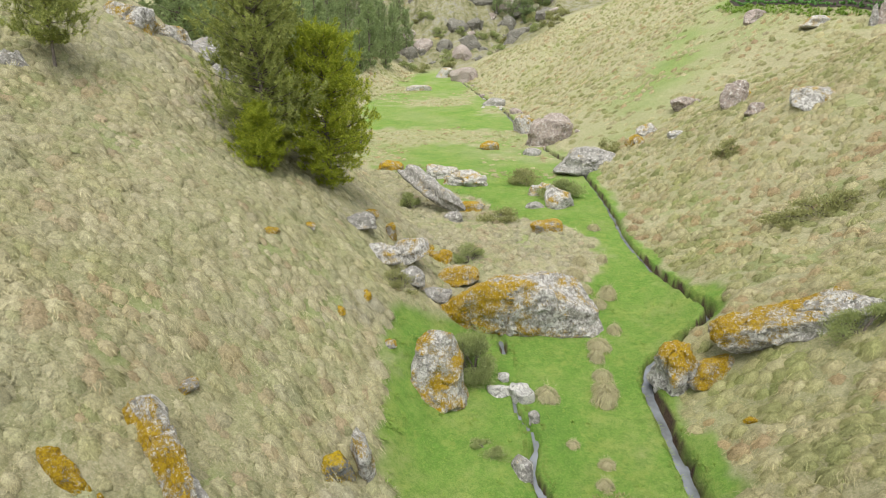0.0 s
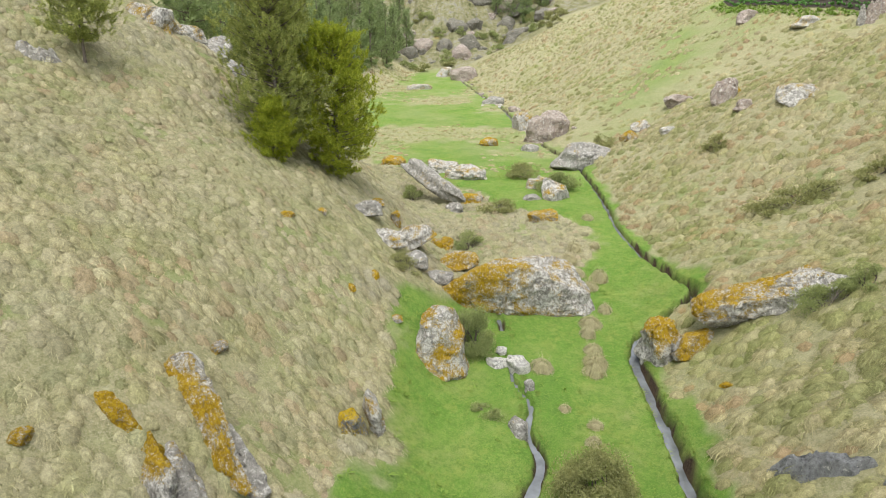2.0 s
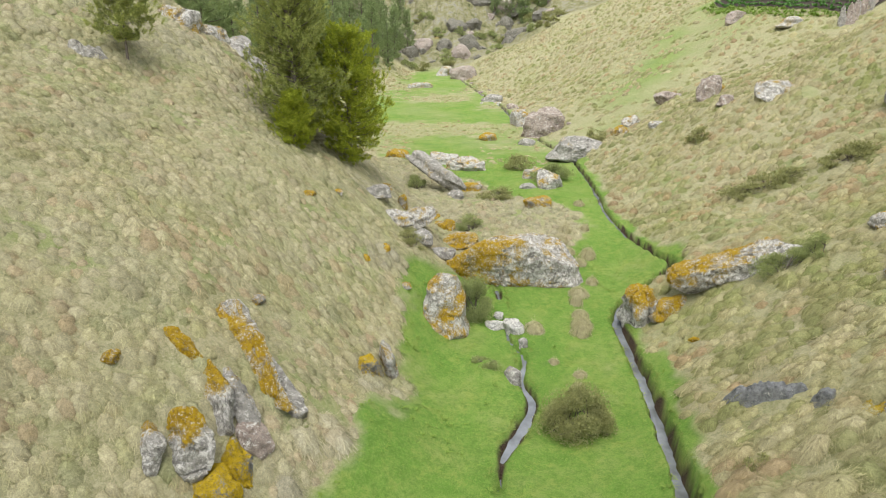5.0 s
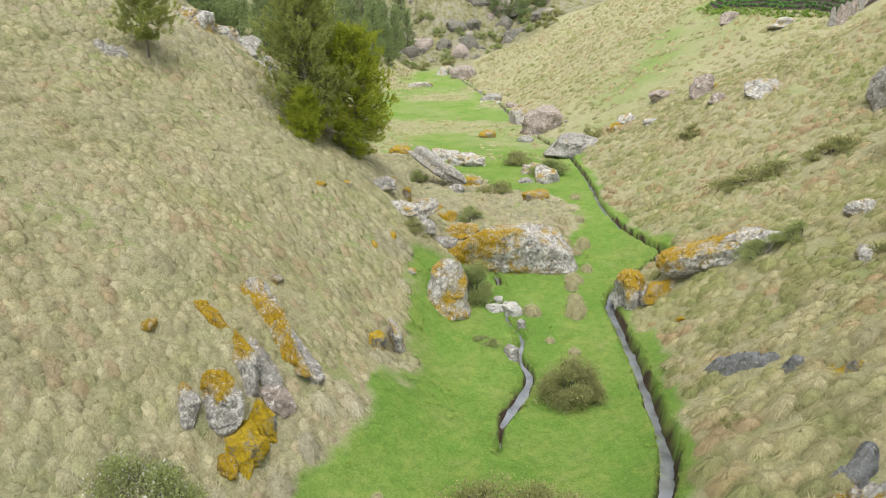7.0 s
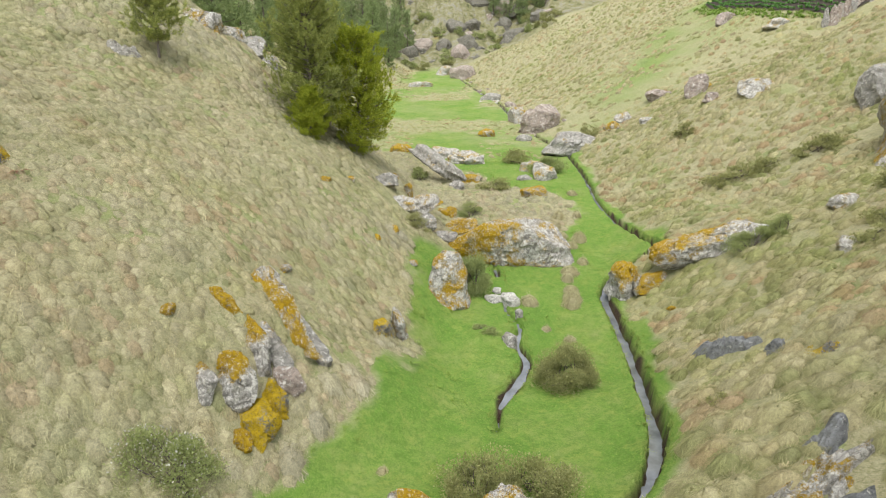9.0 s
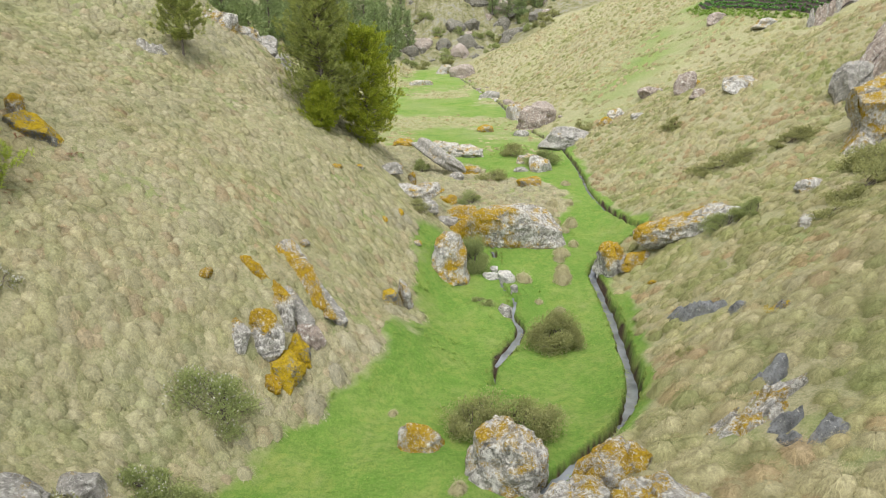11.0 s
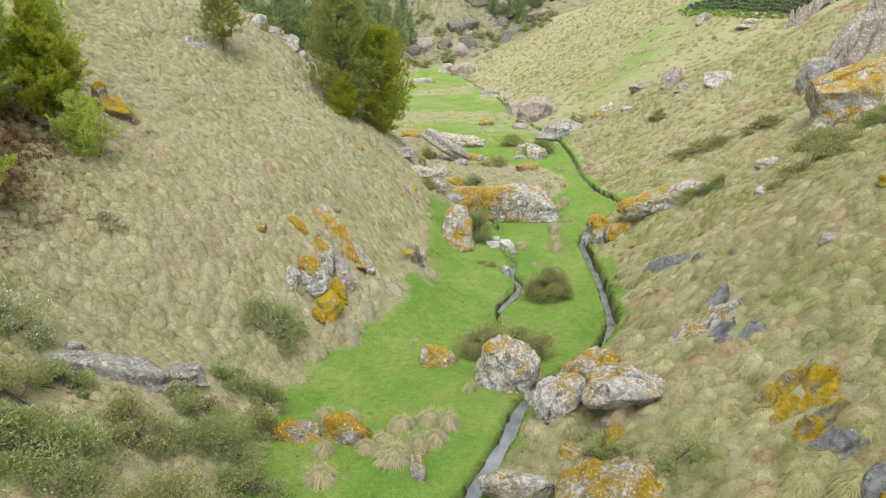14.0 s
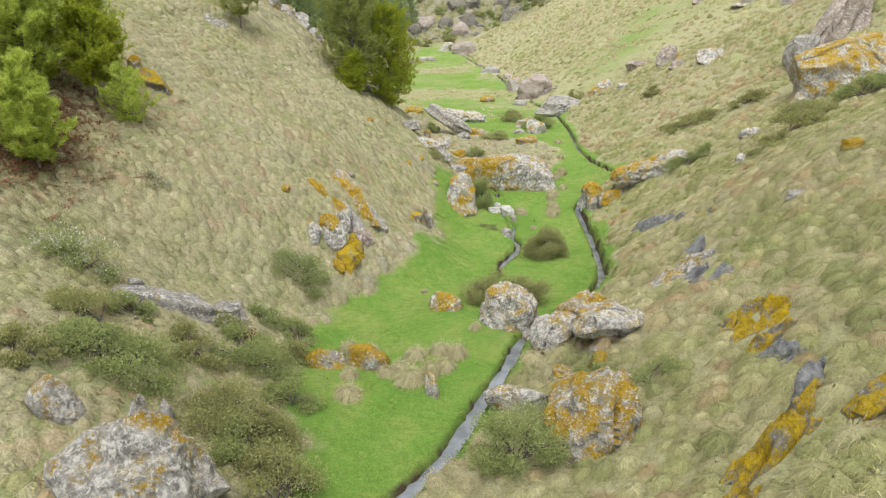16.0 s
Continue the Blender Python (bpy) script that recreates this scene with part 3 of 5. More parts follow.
# the great boulder over the brook, and its neighbours on the turf
boulder("great grey boulder half under gold lichen above the brook", 3.25, 25.5, (7.5, 3.0, 3.1), ROCK_GREAT, 3, (-4, 0), 0.22, seed=11, level=6, facets=16, rough=0.07, box=4.0,
        shape=lambda v: v * np.stack([np.ones(len(v)), np.interp(v[:, 0], (-1, -0.4, 0.6, 1), (0.6, 0.95, 1.0, 0.9)), np.where(v[:, 2] > 0, np.interp(v[:, 0], (-1, -0.75, -0.45, 0.2, 0.75, 1), (0.30, 0.62, 0.92, 1.0, 0.96, 0.80)), 1.0)], -1))
boulder("egg-shaped boulder with gold and white lichen on the turf", -0.25, 20.0, (2.7, 2.0, 2.75), ROCK_MIXED, -8, (-6, 6), 0.2, seed=412, level=5, taper=0.46, rough=0.07, facets=10, box=2.6)
boulder("small white stone beside the brook", 2.15, 20.45, (0.95, 0.6, 0.45), ROCK_PALE, 10, seed=13, level=3)
boulder("small white stone at the brook's fall", 2.95, 20.25, (1.0, 0.7, 0.8), ROCK_PALE, -12, seed=14, level=3)
boulder("small white stone on the brook's bank", 2.35, 21.2, (0.5, 0.4, 0.35), ROCK_PALE, 0, seed=15, level=3)
boulder("small stone in the brook's bank", 3.25, 18.9, (0.45, 0.4, 0.5), ROCK_GREY, 0, seed=16, level=3)
boulder("grey stone jutting from a mound of turf", 2.5, 16.2, (0.6, 0.8, 0.9), ROCK_GREY, 20, (0, 10), 0.45, seed=17)
boulder("orange-topped boulder leaning over the canal", 8.75, 20.6, (1.75, 1.6, 1.9), ROCK_CREST, 15, (0, 4), 0.12, seed=18, level=5)
boulder("flat orange stone beside the canal bend", 9.3, 21.9, (1.4, 0.9, 0.6), ROCK_ORANGE, 30, seed=19)
boulder("long grey boulder with an orange crest on the slope", 13.0, 20.1, (6.4, 1.9, 1.9), ROCK_CREST, -14, (-4, -20), 0.38, seed=20, level=6, facets=14, rough=0.07)
boulder("orange stone at the foot of a long boulder", 10.0, 20.2, (1.9, 1.1, 0.9), ROCK_ORANGE, 28, seed=21)
# the bank on the left of the turf
boulder("thin upright ledge in the grassy bank", -2.35, 15.1, (0.55, 1.5, 1.6), ROCK_SOME, 12, (0, -14), 0.2, seed=22)
boulder("mossy stone in the grassy bank", -3.0, 14.3, (0.9, 0.7, 0.8), ROCK_MOSS, 30, seed=23)
slab_between("long slab under gold lichen in a hillside outcrop", (-7.4, 12.7), (-4.75, 10.0), 0.75, 1.2, ROCK_FLANK, 0.05, 0.25, -12, seed=24, facets=14, rough=0.20, box=5.0)
slab_between("narrow grey slab beside a gold one in the outcrop", (-6.6, 12.2), (-4.5, 10.3), 0.6, 0.9, ROCK_GREY, -0.05, 0.05, 10, seed=25, facets=14, rough=0.20, box=5.0)
slab_between("tall grey slab leaning in a hillside outcrop", (-7.2, 10.5), (-6.05, 8.7), 0.75, 1.1, ROCK_TIPPED, -0.05, 0.15, -8, seed=28, facets=14, rough=0.20, box=5.0)
slab_between("grey slab leaning on a taller one", (-6.6, 10.5), (-5.6, 9.1), 0.7, 1.0, ROCK_GREY, 0.0, 0.05, 8, seed=404, facets=14, rough=0.20, box=5.0)
slab_between("gold-topped grey stone low in the outcrop", (-7.3, 8.7), (-6.6, 7.5), 0.9, 1.2, ROCK_TIPPED, 0.0, 0.15, -10, seed=406, facets=14, rough=0.20, box=5.0)
slab_between("narrow stone with a gold top in the outcrop", (-7.95, 8.2), (-7.4, 7.2), 0.55, 0.9, ROCK_TIPPED, 0.0, 0.1, 0, seed=407, level=4, facets=14, rough=0.20, box=5.0)
slab_between("dark stone wedged between outcrop slabs", (-5.9, 9.3), (-5.2, 8.6), 0.8, 0.8, ROCK_BROWN, 0.0, 0.05, 0, seed=27, level=4, facets=14, rough=0.20, box=5.0)
slab_between("gold-mossed stone under the outcrop's slabs", (-6.2, 8.7), (-5.35, 7.9), 0.75, 0.9, ROCK_MOSS, 0.0, 0.05, 6, seed=409, level=4, facets=14, rough=0.20, box=5.0)
slab_between("yellow-mossed boulder low in the outcrop", (-6.5, 7.9), (-5.7, 6.9), 1.1, 1.2, ROCK_MOSS, 0.05, 0.1, -6, seed=408, level=4, facets=14, rough=0.20, box=5.0)
slab_between("small gold stone at the outcrop's foot", (-6.6, 7.1), (-6.25, 6.6), 0.5, 0.6, ROCK_ORANGE, 0.0, 0.05, 0, seed=410, level=4, facets=14, rough=0.20, box=5.0)
slab_between("flat rusty-gold ledge above the outcrop", (-8.5, 10.9), (-7.3, 10.4), 0.5, 0.45, ROCK_ORANGE, 0.02, 0.02, 0, seed=405, level=4, facets=14, rough=0.20, box=5.0)
boulder("small orange stone in the hillside grass", -9.2, 9.2, (0.5, 0.4, 0.35), ROCK_ORANGE, 0, seed=33, level=3)
for k, (x, y, w) in enumerate(((-3.7, 30.2, 0.90), (-6.4, 21.9, 0.60), (-3.0, 22.0, 0.70), (-3.8, 20.5, 0.60), (-2.0, 20.6, 0.60), (-6.7, 14.2, 0.70), (-5.4, 23.9, 0.60), (10.0, 17.1, 0.50))):
    boulder("low gold-lichened stone showing through the slope's grass", x, y, (w, 0.6 * w, 0.5 * w), ROCK_ORANGE, 50 * k, (0, 0), 0.4, seed=430 + k, level=3, group="gold stones in the grass")
# tumbled rocks beyond the great boulder
boulder("tilted slab in a tumble of rocks", -1.75, 28.0, (2.4, 1.5, 1.1), ROCK_SOME, 20, (0, -18), 0.1, seed=34)
boulder("low stone in a tumble of rocks", -2.7, 26.0, (1.7, 1.1, 0.8), ROCK_SOME, -20, sink=0.36, seed=35)
boulder("square stone in a tumble of rocks", -1.6, 25.5, (1.3, 1.1, 0.9), ROCK_GREY, 10, sink=0.36, seed=36)
boulder("broad stone with orange lichen among rushes", 0.7, 29.3, (2.3, 1.4, 1.1), ROCK_MIXED, -6, sink=0.36, seed=37)
boulder("orange stone among rushes", -0.1, 30.7, (1.3, 1.0, 1.0), ROCK_ORANGE, 0, sink=0.36, seed=38)
boulder("pale flat stone beside the great boulder", -0.3, 25.9, (1.6, 1.1, 0.8), ROCK_GREY, 0, sink=0.36, seed=39)
boulder("small orange pillar on a slab", -2.6, 29.5, (0.6, 0.6, 1.1), ROCK_ORANGE, 0, sink=0.36, seed=40, level=3)
boulder("dark stone in the hillside grass", -3.9, 27.4, (1.4, 1.0, 0.9), ROCK_GREY, 15, sink=0.36, seed=41)
slab_between("long slanting grey slab on the valley's edge", (-2.5, 43.4), (1.25, 38.4), 1.25, 1.25, ROCK_GREY, 2.1, 0.55, -14, seed=42, level=5, facets=7, rough=0.07, box=4.0)
boulder("square foot stone under a slanting rock", 0.7, 37.4, (1.1, 0.9, 0.9), ROCK_GREY, 0, sink=0.36, seed=43)
boulder("grey rock with orange lichen on the meadow", -0.1, 50.3, (3.0, 2.0, 1.8), ROCK_SOME, 0, sink=0.36, seed=44)
boulder("orange-topped rock on the meadow", 1.8, 47.6, (3.4, 2.0, 1.8), ROCK_SOME, -14, sink=0.36, seed=45)
boulder("low orange rock on the meadow", 1.8, 41.0, (2.1, 1.2, 0.9), ROCK_ORANGE, 0, sink=0.36, seed=46)
boulder("low orange rock at the slope's foot", -4.6, 52.8, (2.4, 1.4, 1.2), ROCK_ORANGE, 0, sink=0.36, seed=47)
boulder("flat orange rock among tussocks", 6.4, 35.8, (2.2, 1.4, 1.0), ROCK_ORANGE, 5, sink=0.36, seed=48)
boulder("grey rock among shrubs", 8.0, 41.2, (2.0, 1.7, 1.9), ROCK_SOME, 0, sink=0.36, seed=49)
boulder("pale flat stone on the turf", 6.3, 40.9, (1.4, 0.9, 0.5), ROCK_GREY, 0, sink=0.36, seed=50, level=3)
boulder("low rock with orange lichen among shrubs", 7.6, 44.5, (2.2, 1.4, 1.3), ROCK_SOME, 0, sink=0.36, seed=51)
boulder("small orange rock on the far meadow", 4.7, 63.0, (1.9, 1.2, 1.2), ROCK_ORANGE, 0, sink=0.36, seed=52, level=3)
boulder("long pale rock beside the canal", 12.4, 51.0, (5.3, 2.8, 2.3), ROCK_GREY, 4, (0, 4), 0.3, seed=53)
boulder("huge brown boulder across the canal", 11.2, 65.4, (4.9, 3.4, 3.3), ROCK_BROWN, -6, (0, 0), 0.18, seed=54)
boulder("orange-spotted boulder beside the canal", 9.8, 72.8, (3.0, 2.6, 3.2), ROCK_SOME, 0, seed=55)
boulder("grey stone in the meadow's stream bed", 8.7, 60.0, (2.0, 1.2, 0.9), ROCK_GREY, 0, seed=56, level=3)
boulder("stone in the far stream bed", 7.8, 97.0, (3.4, 2.2, 1.7), ROCK_GREY, 0, seed=57, level=3)
boulder("low rock across the far meadow", -4.5, 118.0, (5.0, 2.0, 1.3), ROCK_SOME, 0, seed=58, level=3)
boulder("rock at the far bend", 4.5, 133.0, (6.0, 4.0, 4.5), ROCK_BROWN, 0, seed=59, level=3)
boulder("orange rock at the far bend", 0.5, 140.0, (4.0, 3.0, 3.0), ROCK_SOME, 0, seed=60, level=3)
# the right slope
boulder("stacked grey rock on the skyline spur", 23.7, 51.2, (2.0, 1.6, 2.3), ROCK_BROWN, 30, (0, 12), 0.15, seed=61, level=4, facets=9)
boulder("orange rock on the skyline spur", 25.2, 52.6, (1.8, 1.3, 1.4), ROCK_ORANGE, 0, sink=0.45, seed=62, level=4, facets=9)
boulder("low dark rock on the spur", 22.9, 45.5, (1.9, 1.1, 0.9), ROCK_BROWN, 35, sink=0.45, seed=63, level=4, facets=9)
boulder("grey rock standing in the spur's grass", 24.9, 42.3, (2.9, 2.0, 1.9), ROCK_SOME, 0, sink=0.45, seed=64, level=4, facets=9)
boulder("low rock on the spur's edge", 23.4, 60.4, (3.4, 1.6, 1.4), ROCK_BROWN, 25, sink=0.45, seed=65, level=4, facets=9)
boulder("rock at the spur's foot", 18.4, 55.2, (2.0, 1.4, 1.5), ROCK_SOME, 0, sink=0.45, seed=66, level=4, facets=9)
boulder("orange rock at the spur's foot", 16.4, 52.4, (1.5, 1.3, 1.4), ROCK_ORANGE, 0, sink=0.45, seed=67, level=4, facets=9)
boulder("small grey rock in the spur's grass", 18.8, 50.0, (1.4, 1.0, 0.8), ROCK_SOME, 0, sink=0.45, seed=68, level=4, facets=9)
boulder("pale rock below the crop field", 38.8, 81.0, (3.2, 2.0, 1.9), ROCK_BROWN, 25, sink=0.45, seed=69, level=4, facets=9)
boulder("flat pale rock below the crop field", 41.2, 71.0, (4.3, 1.8, 1.3), ROCK_SOME, 15, sink=0.45, seed=70, level=4, facets=9)
boulder("low rock with grass round it on the gentler slope", 15.9, 14.8, (1.5, 1.0, 0.7), ROCK_SOME, 25, sink=0.45, seed=71, facets=9)
boulder("grey rock in the gully", 18.0, 18.6, (1.4, 0.9, 0.8), ROCK_SOME, 0, sink=0.45, seed=72, facets=9)
boulder("huge rock face under gold and white lichen", 27.4, 25.2, (9.6, 4.2, 4.0), ROCK_MIXED, 14, (-24, -14), 0.30, seed=73, level=6, facets=18, rough=0.12, box=4.5)
boulder("grey crag above the rock face", 28.3, 32.6, (3.8, 2.4, 2.8), ROCK_GREY, 30, (0, -16), 0.15, seed=74)
boulder("pale crag above the rock face", 28.8, 27.8, (2.4, 1.8, 2.4), ROCK_GREY, 20, (0, -10), 0.15, seed=75)
boulder("tall brown crag on the hill's shoulder", 32.3, 35.4, (3.0, 2.6, 5.2), ROCK_BROWN, 20, (0, 24), 0.2, seed=76, taper=0.3)
boulder("brown crag on the hill's shoulder", 34.8, 36.6, (3.4, 2.6, 5.4), ROCK_BROWN, 50, (0, 18), 0.2, seed=77, taper=0.3)
boulder("leaning brown crag on the hill's shoulder", 30.7, 34.6, (2.2, 2.0, 3.6), ROCK_BROWN, 0, (0, 20), 0.2, seed=78, taper=0.2)
boulder("small orange stone in the slope's grass", 16.9, 7.4, (1.1, 0.7, 0.5), ROCK_ORANGE, 20, seed=79, level=3)
boulder("small pale stone in the slope's grass", 13.6, 5.1, (1.1, 0.6, 0.45), ROCK_GREY, 15, seed=80, level=3)
# seeps and slabs lying flush in the right slope
slab("wet slate slab lying in the grass", 9.75, 11.45, 2.2, 0.9, ROCK_SLATE, -40, seed=81)
slab("end of a wet slate slab in the grass", 10.65, 9.9, 0.8, 0.7, ROCK_SLATE, -40, seed=181)
slab("small mossy slab beside a wet slab", 11.1, 8.6, 1.3, 0.75, ROCK_MOSS, -50, seed=82)
slab("pale slab with orange lichen on the slope", 8.3, 3.4, 4.3, 1.7, ROCK_SOME, 24, seed=83)
slab("wet dark slab on the slope", 8.6, 1.9, 1.6, 2.0, ROCK_SLATE, 30, seed=84)
slab("wet dark slab higher on the slope", 9.3, 4.6, 1.49, 0.96, ROCK_SLATE, 20, seed=85)
slab("broad slab under golden moss on the slope", 8.5, -2.3, 2.64, 2.16, ROCK_MOSS, 28, seed=86)
slab("golden mossy slab on the slope", 8.1, -3.6, 2.18, 1.32, ROCK_MOSS, 20, seed=87)
slab("wet slate below mossy slabs", 8.0, -4.6, 1.49, 1.08, ROCK_SLATE, 10, seed=88)
slab("long slab striped with golden moss", 6.4, -7.6, 4.14, 0.96, ROCK_MOSS, 36, seed=89)
slab("lower long slab striped with golden moss", 5.6, -8.6, 3.91, 0.96, ROCK_MOSS, 32, seed=90)
slab("wet slate beside striped slabs", 7.9, -6.2, 1.84, 0.84, ROCK_SLATE, 40, seed=91)
boulder("golden mossy rock at the slope's edge", 8.6, -7.8, (2.0, 1.1, 0.9), ROCK_MOSS, 10, (0, -20), 0.35, seed=92)
# the rocks at the canal's narrow place
boulder("orange-topped stone beside a shrub", -1.35, 5.6, (1.5, 1.1, 1.1), ROCK_MIXED, 0, seed=93)
boulder("rounded boulder with white and orange lichen on the turf", 1.35, 4.0, (2.3, 1.9, 1.9), ROCK_SOME, -15, (0, 4), 0.18, seed=94, level=5)
boulder("leaning slab with white lichen beside the canal", 2.95, 1.7, (1.7, 2.6, 1.7), ROCK_SOME, -32, (14, 0), 0.2, seed=95, level=5)
boulder("orange-topped block over the canal", 4.2, 2.95, (2.3, 1.6, 1.4), ROCK_MIXED, -4, (0, 6), 0.18, seed=96, level=5)
boulder("broad block propped on smaller stones", 4.75, 0.25, (2.7, 1.8, 1.4), ROCK_SOME, 6, (-6, 6), 0.08, seed=97, level=5)
boulder("grey stone at the canal's edge", 2.2, 2.75, (0.95, 0.8, 0.6), ROCK_GREY, 0, seed=98)
boulder("small prop stone under a block", 3.9, -0.5, (0.6, 0.5, 0.45), ROCK_GREY, 0, seed=99, level=3)
boulder("small orange stone above the canal", 2.65, -1.3, (1.0, 0.8, 0.8), ROCK_MIXED, 0, seed=110)
boulder("narrow orange stone in the grass", 3.85, -1.2, (0.6, 1.1, 0.6), ROCK_ORANGE, -25, seed=111, level=3)
boulder("large boulder with orange lichen above the canal", 2.95, -4.5, (3.0, 2.6, 2.4), ROCK_MIXED, -8, (-6, 4), 0.16, seed=112, level=5, facets=10)
boulder("long block with an orange top edge beside the canal", 0.95, -2.5, (2.5, 1.0, 1.0), ROCK_SOME, -4, (0, 0), 0.18, seed=113)
# the near left corner
boulder("large pale boulder among shrubs", -9.0, -8.4, (5.6, 3.0, 2.5), ROCK_SOME, -8, (-4, 2), 0.2, seed=114, level=6, facets=10, taper=0.5, rough=0.07, box=2.4)
boulder("pale stone among shrubs", -11.3, -7.0, (1.2, 1.0, 1.2), ROCK_SOME, 0, seed=115)
boulder("narrow upright stone among shrubs", -9.75, -6.0, (0.5, 0.5, 1.0), ROCK_SOME, 0, seed=116)
boulder("small upright stone among shrubs", -9.2, -5.6, (0.4, 0.4, 0.9), ROCK_GREY, 0, seed=117, level=3)
boulder("low rock under orange lichen on the turf", -6.1, 0.5, (1.6, 0.8, 0.8), ROCK_ORANGE, -8, seed=118)
boulder("broad rock under orange lichen on the turf", -4.35, 0.45, (1.8, 0.9, 1.0), ROCK_ORANGE, -6, seed=119)
boulder("thin stone with an orange edge between tussocks", -2.0, -1.4, (0.4, 0.9, 0.9), ROCK_MIXED, 20, seed=120)
boulder("ledge of pale rock over the shrubs", -11.3, -0.4, (3.4, 1.3, 0.9), ROCK_GREY, 22, (0, 20), 0.6, seed=121)
boulder("low pale ledge at the slope's foot", -9.6, 1.0, (1.6, 0.8, 0.7), ROCK_GREY, 5, seed=122)
boulder("small white stone on the ledge", -12.3, -0.2, (0.6, 0.4, 0.3), ROCK_GREY, 0, seed=123, level=3)
boulder("orange mossy outcrop on the upper steep slope", -16.3, 12.1, (2.2, 1.2, 1.0), ROCK_MOSS, -20, (0, 20), 0.45, seed=124)
boulder("small orange outcrop on the upper steep slope", -17.4, 13.0, (0.8, 0.7, 0.9), ROCK_ORANGE, 0, seed=125, level=3)
# the rocky crest on the left
boulder("grey ledge on the hill crest", -15.3, 32.2, (2.6, 2.0, 1.8), ROCK_SOME, 40, (0, 20), 0.55, seed=126)
boulder("orange-spotted ledge on the hill crest", -14.6, 34.2, (2.4, 1.6, 1.6), ROCK_SOME, 30, (0, 20), 0.55, seed=127)
boulder("long ledge along the hill crest", -14.2, 38.0, (2.2, 6.0, 2.6), ROCK_GREY, 14, (8, 14), 0.5, seed=128)
boulder("lower ledge along the hill crest", -12.6, 36.0, (1.6, 4.2, 1.6), ROCK_GREY, 14, (8, 14), 0.55, seed=129)
boulder("dark ledge high on the hill crest", -18.6, 33.0, (2.4, 1.6, 1.4), ROCK_SOME, 0, seed=130)
slab("bare pale rock under a hillside tree", -16.6, 24.4, 2.07, 1.20, ROCK_GREY, 20, seed=131)

# ---- growing things ----


def tube_set(paths, radii, sides=5):
    """Tapered tubes along paths of points; gives vertices and triangles."""
    V, T, base = [], [], 0
    for pts, rad in zip(paths, radii):
        pts = np.asarray(pts, float)
        n = len(pts)
        d = np.gradient(pts, axis=0)
        d /= np.linalg.norm(d, axis=1)[:, None] + 1e-9
        ref = np.where(np.abs(d[:, 2:3]) > 0.9, np.array([[1.0, 0, 0]]), np.array([[0, 0, 1.0]]))
        u = np.cross(d, ref)
        u /= np.linalg.norm(u, axis=1)[:, None] + 1e-9
        w = np.cross(d, u)
        a = np.arange(sides) * 2 * math.pi / sides
        ring = pts[:, None, :] + np.asarray(rad)[:, None, None] * (np.cos(a)[None, :, None] * u[:, None, :] + np.sin(a)[None, :, None] * w[:, None, :])
        V.append(ring.reshape(-1, 3))
        idx = base + np.arange(n * sides).reshape(n, sides)
        nxt = np.roll(idx, -1, axis=1)
        T.append(np.stack([idx[:-1], nxt[:-1], nxt[1:]], -1).reshape(-1, 3))
        T.append(np.stack([idx[:-1], nxt[1:], idx[1:]], -1).reshape(-1, 3))
        base += n * sides
    return np.concatenate(V), np.concatenate(T)


def strands(roots, lean, length, width, droop, rng):
    """Bent blades: roots (n,3), lean (n,2) sideways reach, with length, width and droop each (n,)."""
    n = len(roots)
    r = np.hypot(lean[:, 0], lean[:, 1])[:, None] + 1e-6
    out = lean / r
    side = np.stack([-out[:, 1], out[:, 0], np.zeros(n)], -1) * (width / 2)[:, None]
    reach, L = r[:, 0] * length, length
    o3 = np.concatenate([out, np.zeros((n, 1))], 1)
    up = np.array([0, 0, 1.0])
    rise = np.sqrt(np.maximum(0.05, 1 - np.minimum(r[:, 0], 0.95) ** 2)) * L
    mid = roots + o3 * (reach * 0.42)[:, None] + up * (rise * 0.72)[:, None]
    tip = roots + o3 * (reach * 1.15)[:, None] + up * (rise * (1.0 - droop))[:, None]
    verts = np.stack([roots - side * 0.8, roots + side * 0.8, mid - side, mid + side, tip], 1).reshape(-1, 3)
    b = np.arange(n)[:, None] * 5
    tris = np.concatenate([b + np.array([[0, 1, 3]]), b + np.array([[0, 3, 2]]), b + np.array([[2, 3, 4]])], 1).reshape(-1, 3)
    return verts, tris


def clumps(cx, cy, cz, size, count, rng, wind=(0.25, -0.10), spread=0.8, width=0.04):
    """Loose tufts: blades that fan out of each centre."""
    m = len(cx)
    i = np.repeat(np.arange(m), count)
    a = rng.uniform(0, 2 * math.pi, len(i))
    q = np.sqrt(rng.uniform(0, 1, len(i)))
    s = size[i]
    roots = np.stack([cx[i] + np.cos(a) * q * s * 0.30, cy[i] + np.sin(a) * q * s * 0.30, cz[i] - 0.04], -1)
    lean = np.stack([np.cos(a), np.sin(a)], -1) * (0.15 + spread * q)[:, None] + np.array(wind)
    lean *= rng.uniform(0.8, 1.2, len(i))[:, None]
    length = s * rng.uniform(0.75, 1.2, len(i))
    return strands(roots, lean, length, s * width * rng.uniform(0.7, 1.4, len(i)), rng.uniform(0.25, 0.75, len(i)), rng)


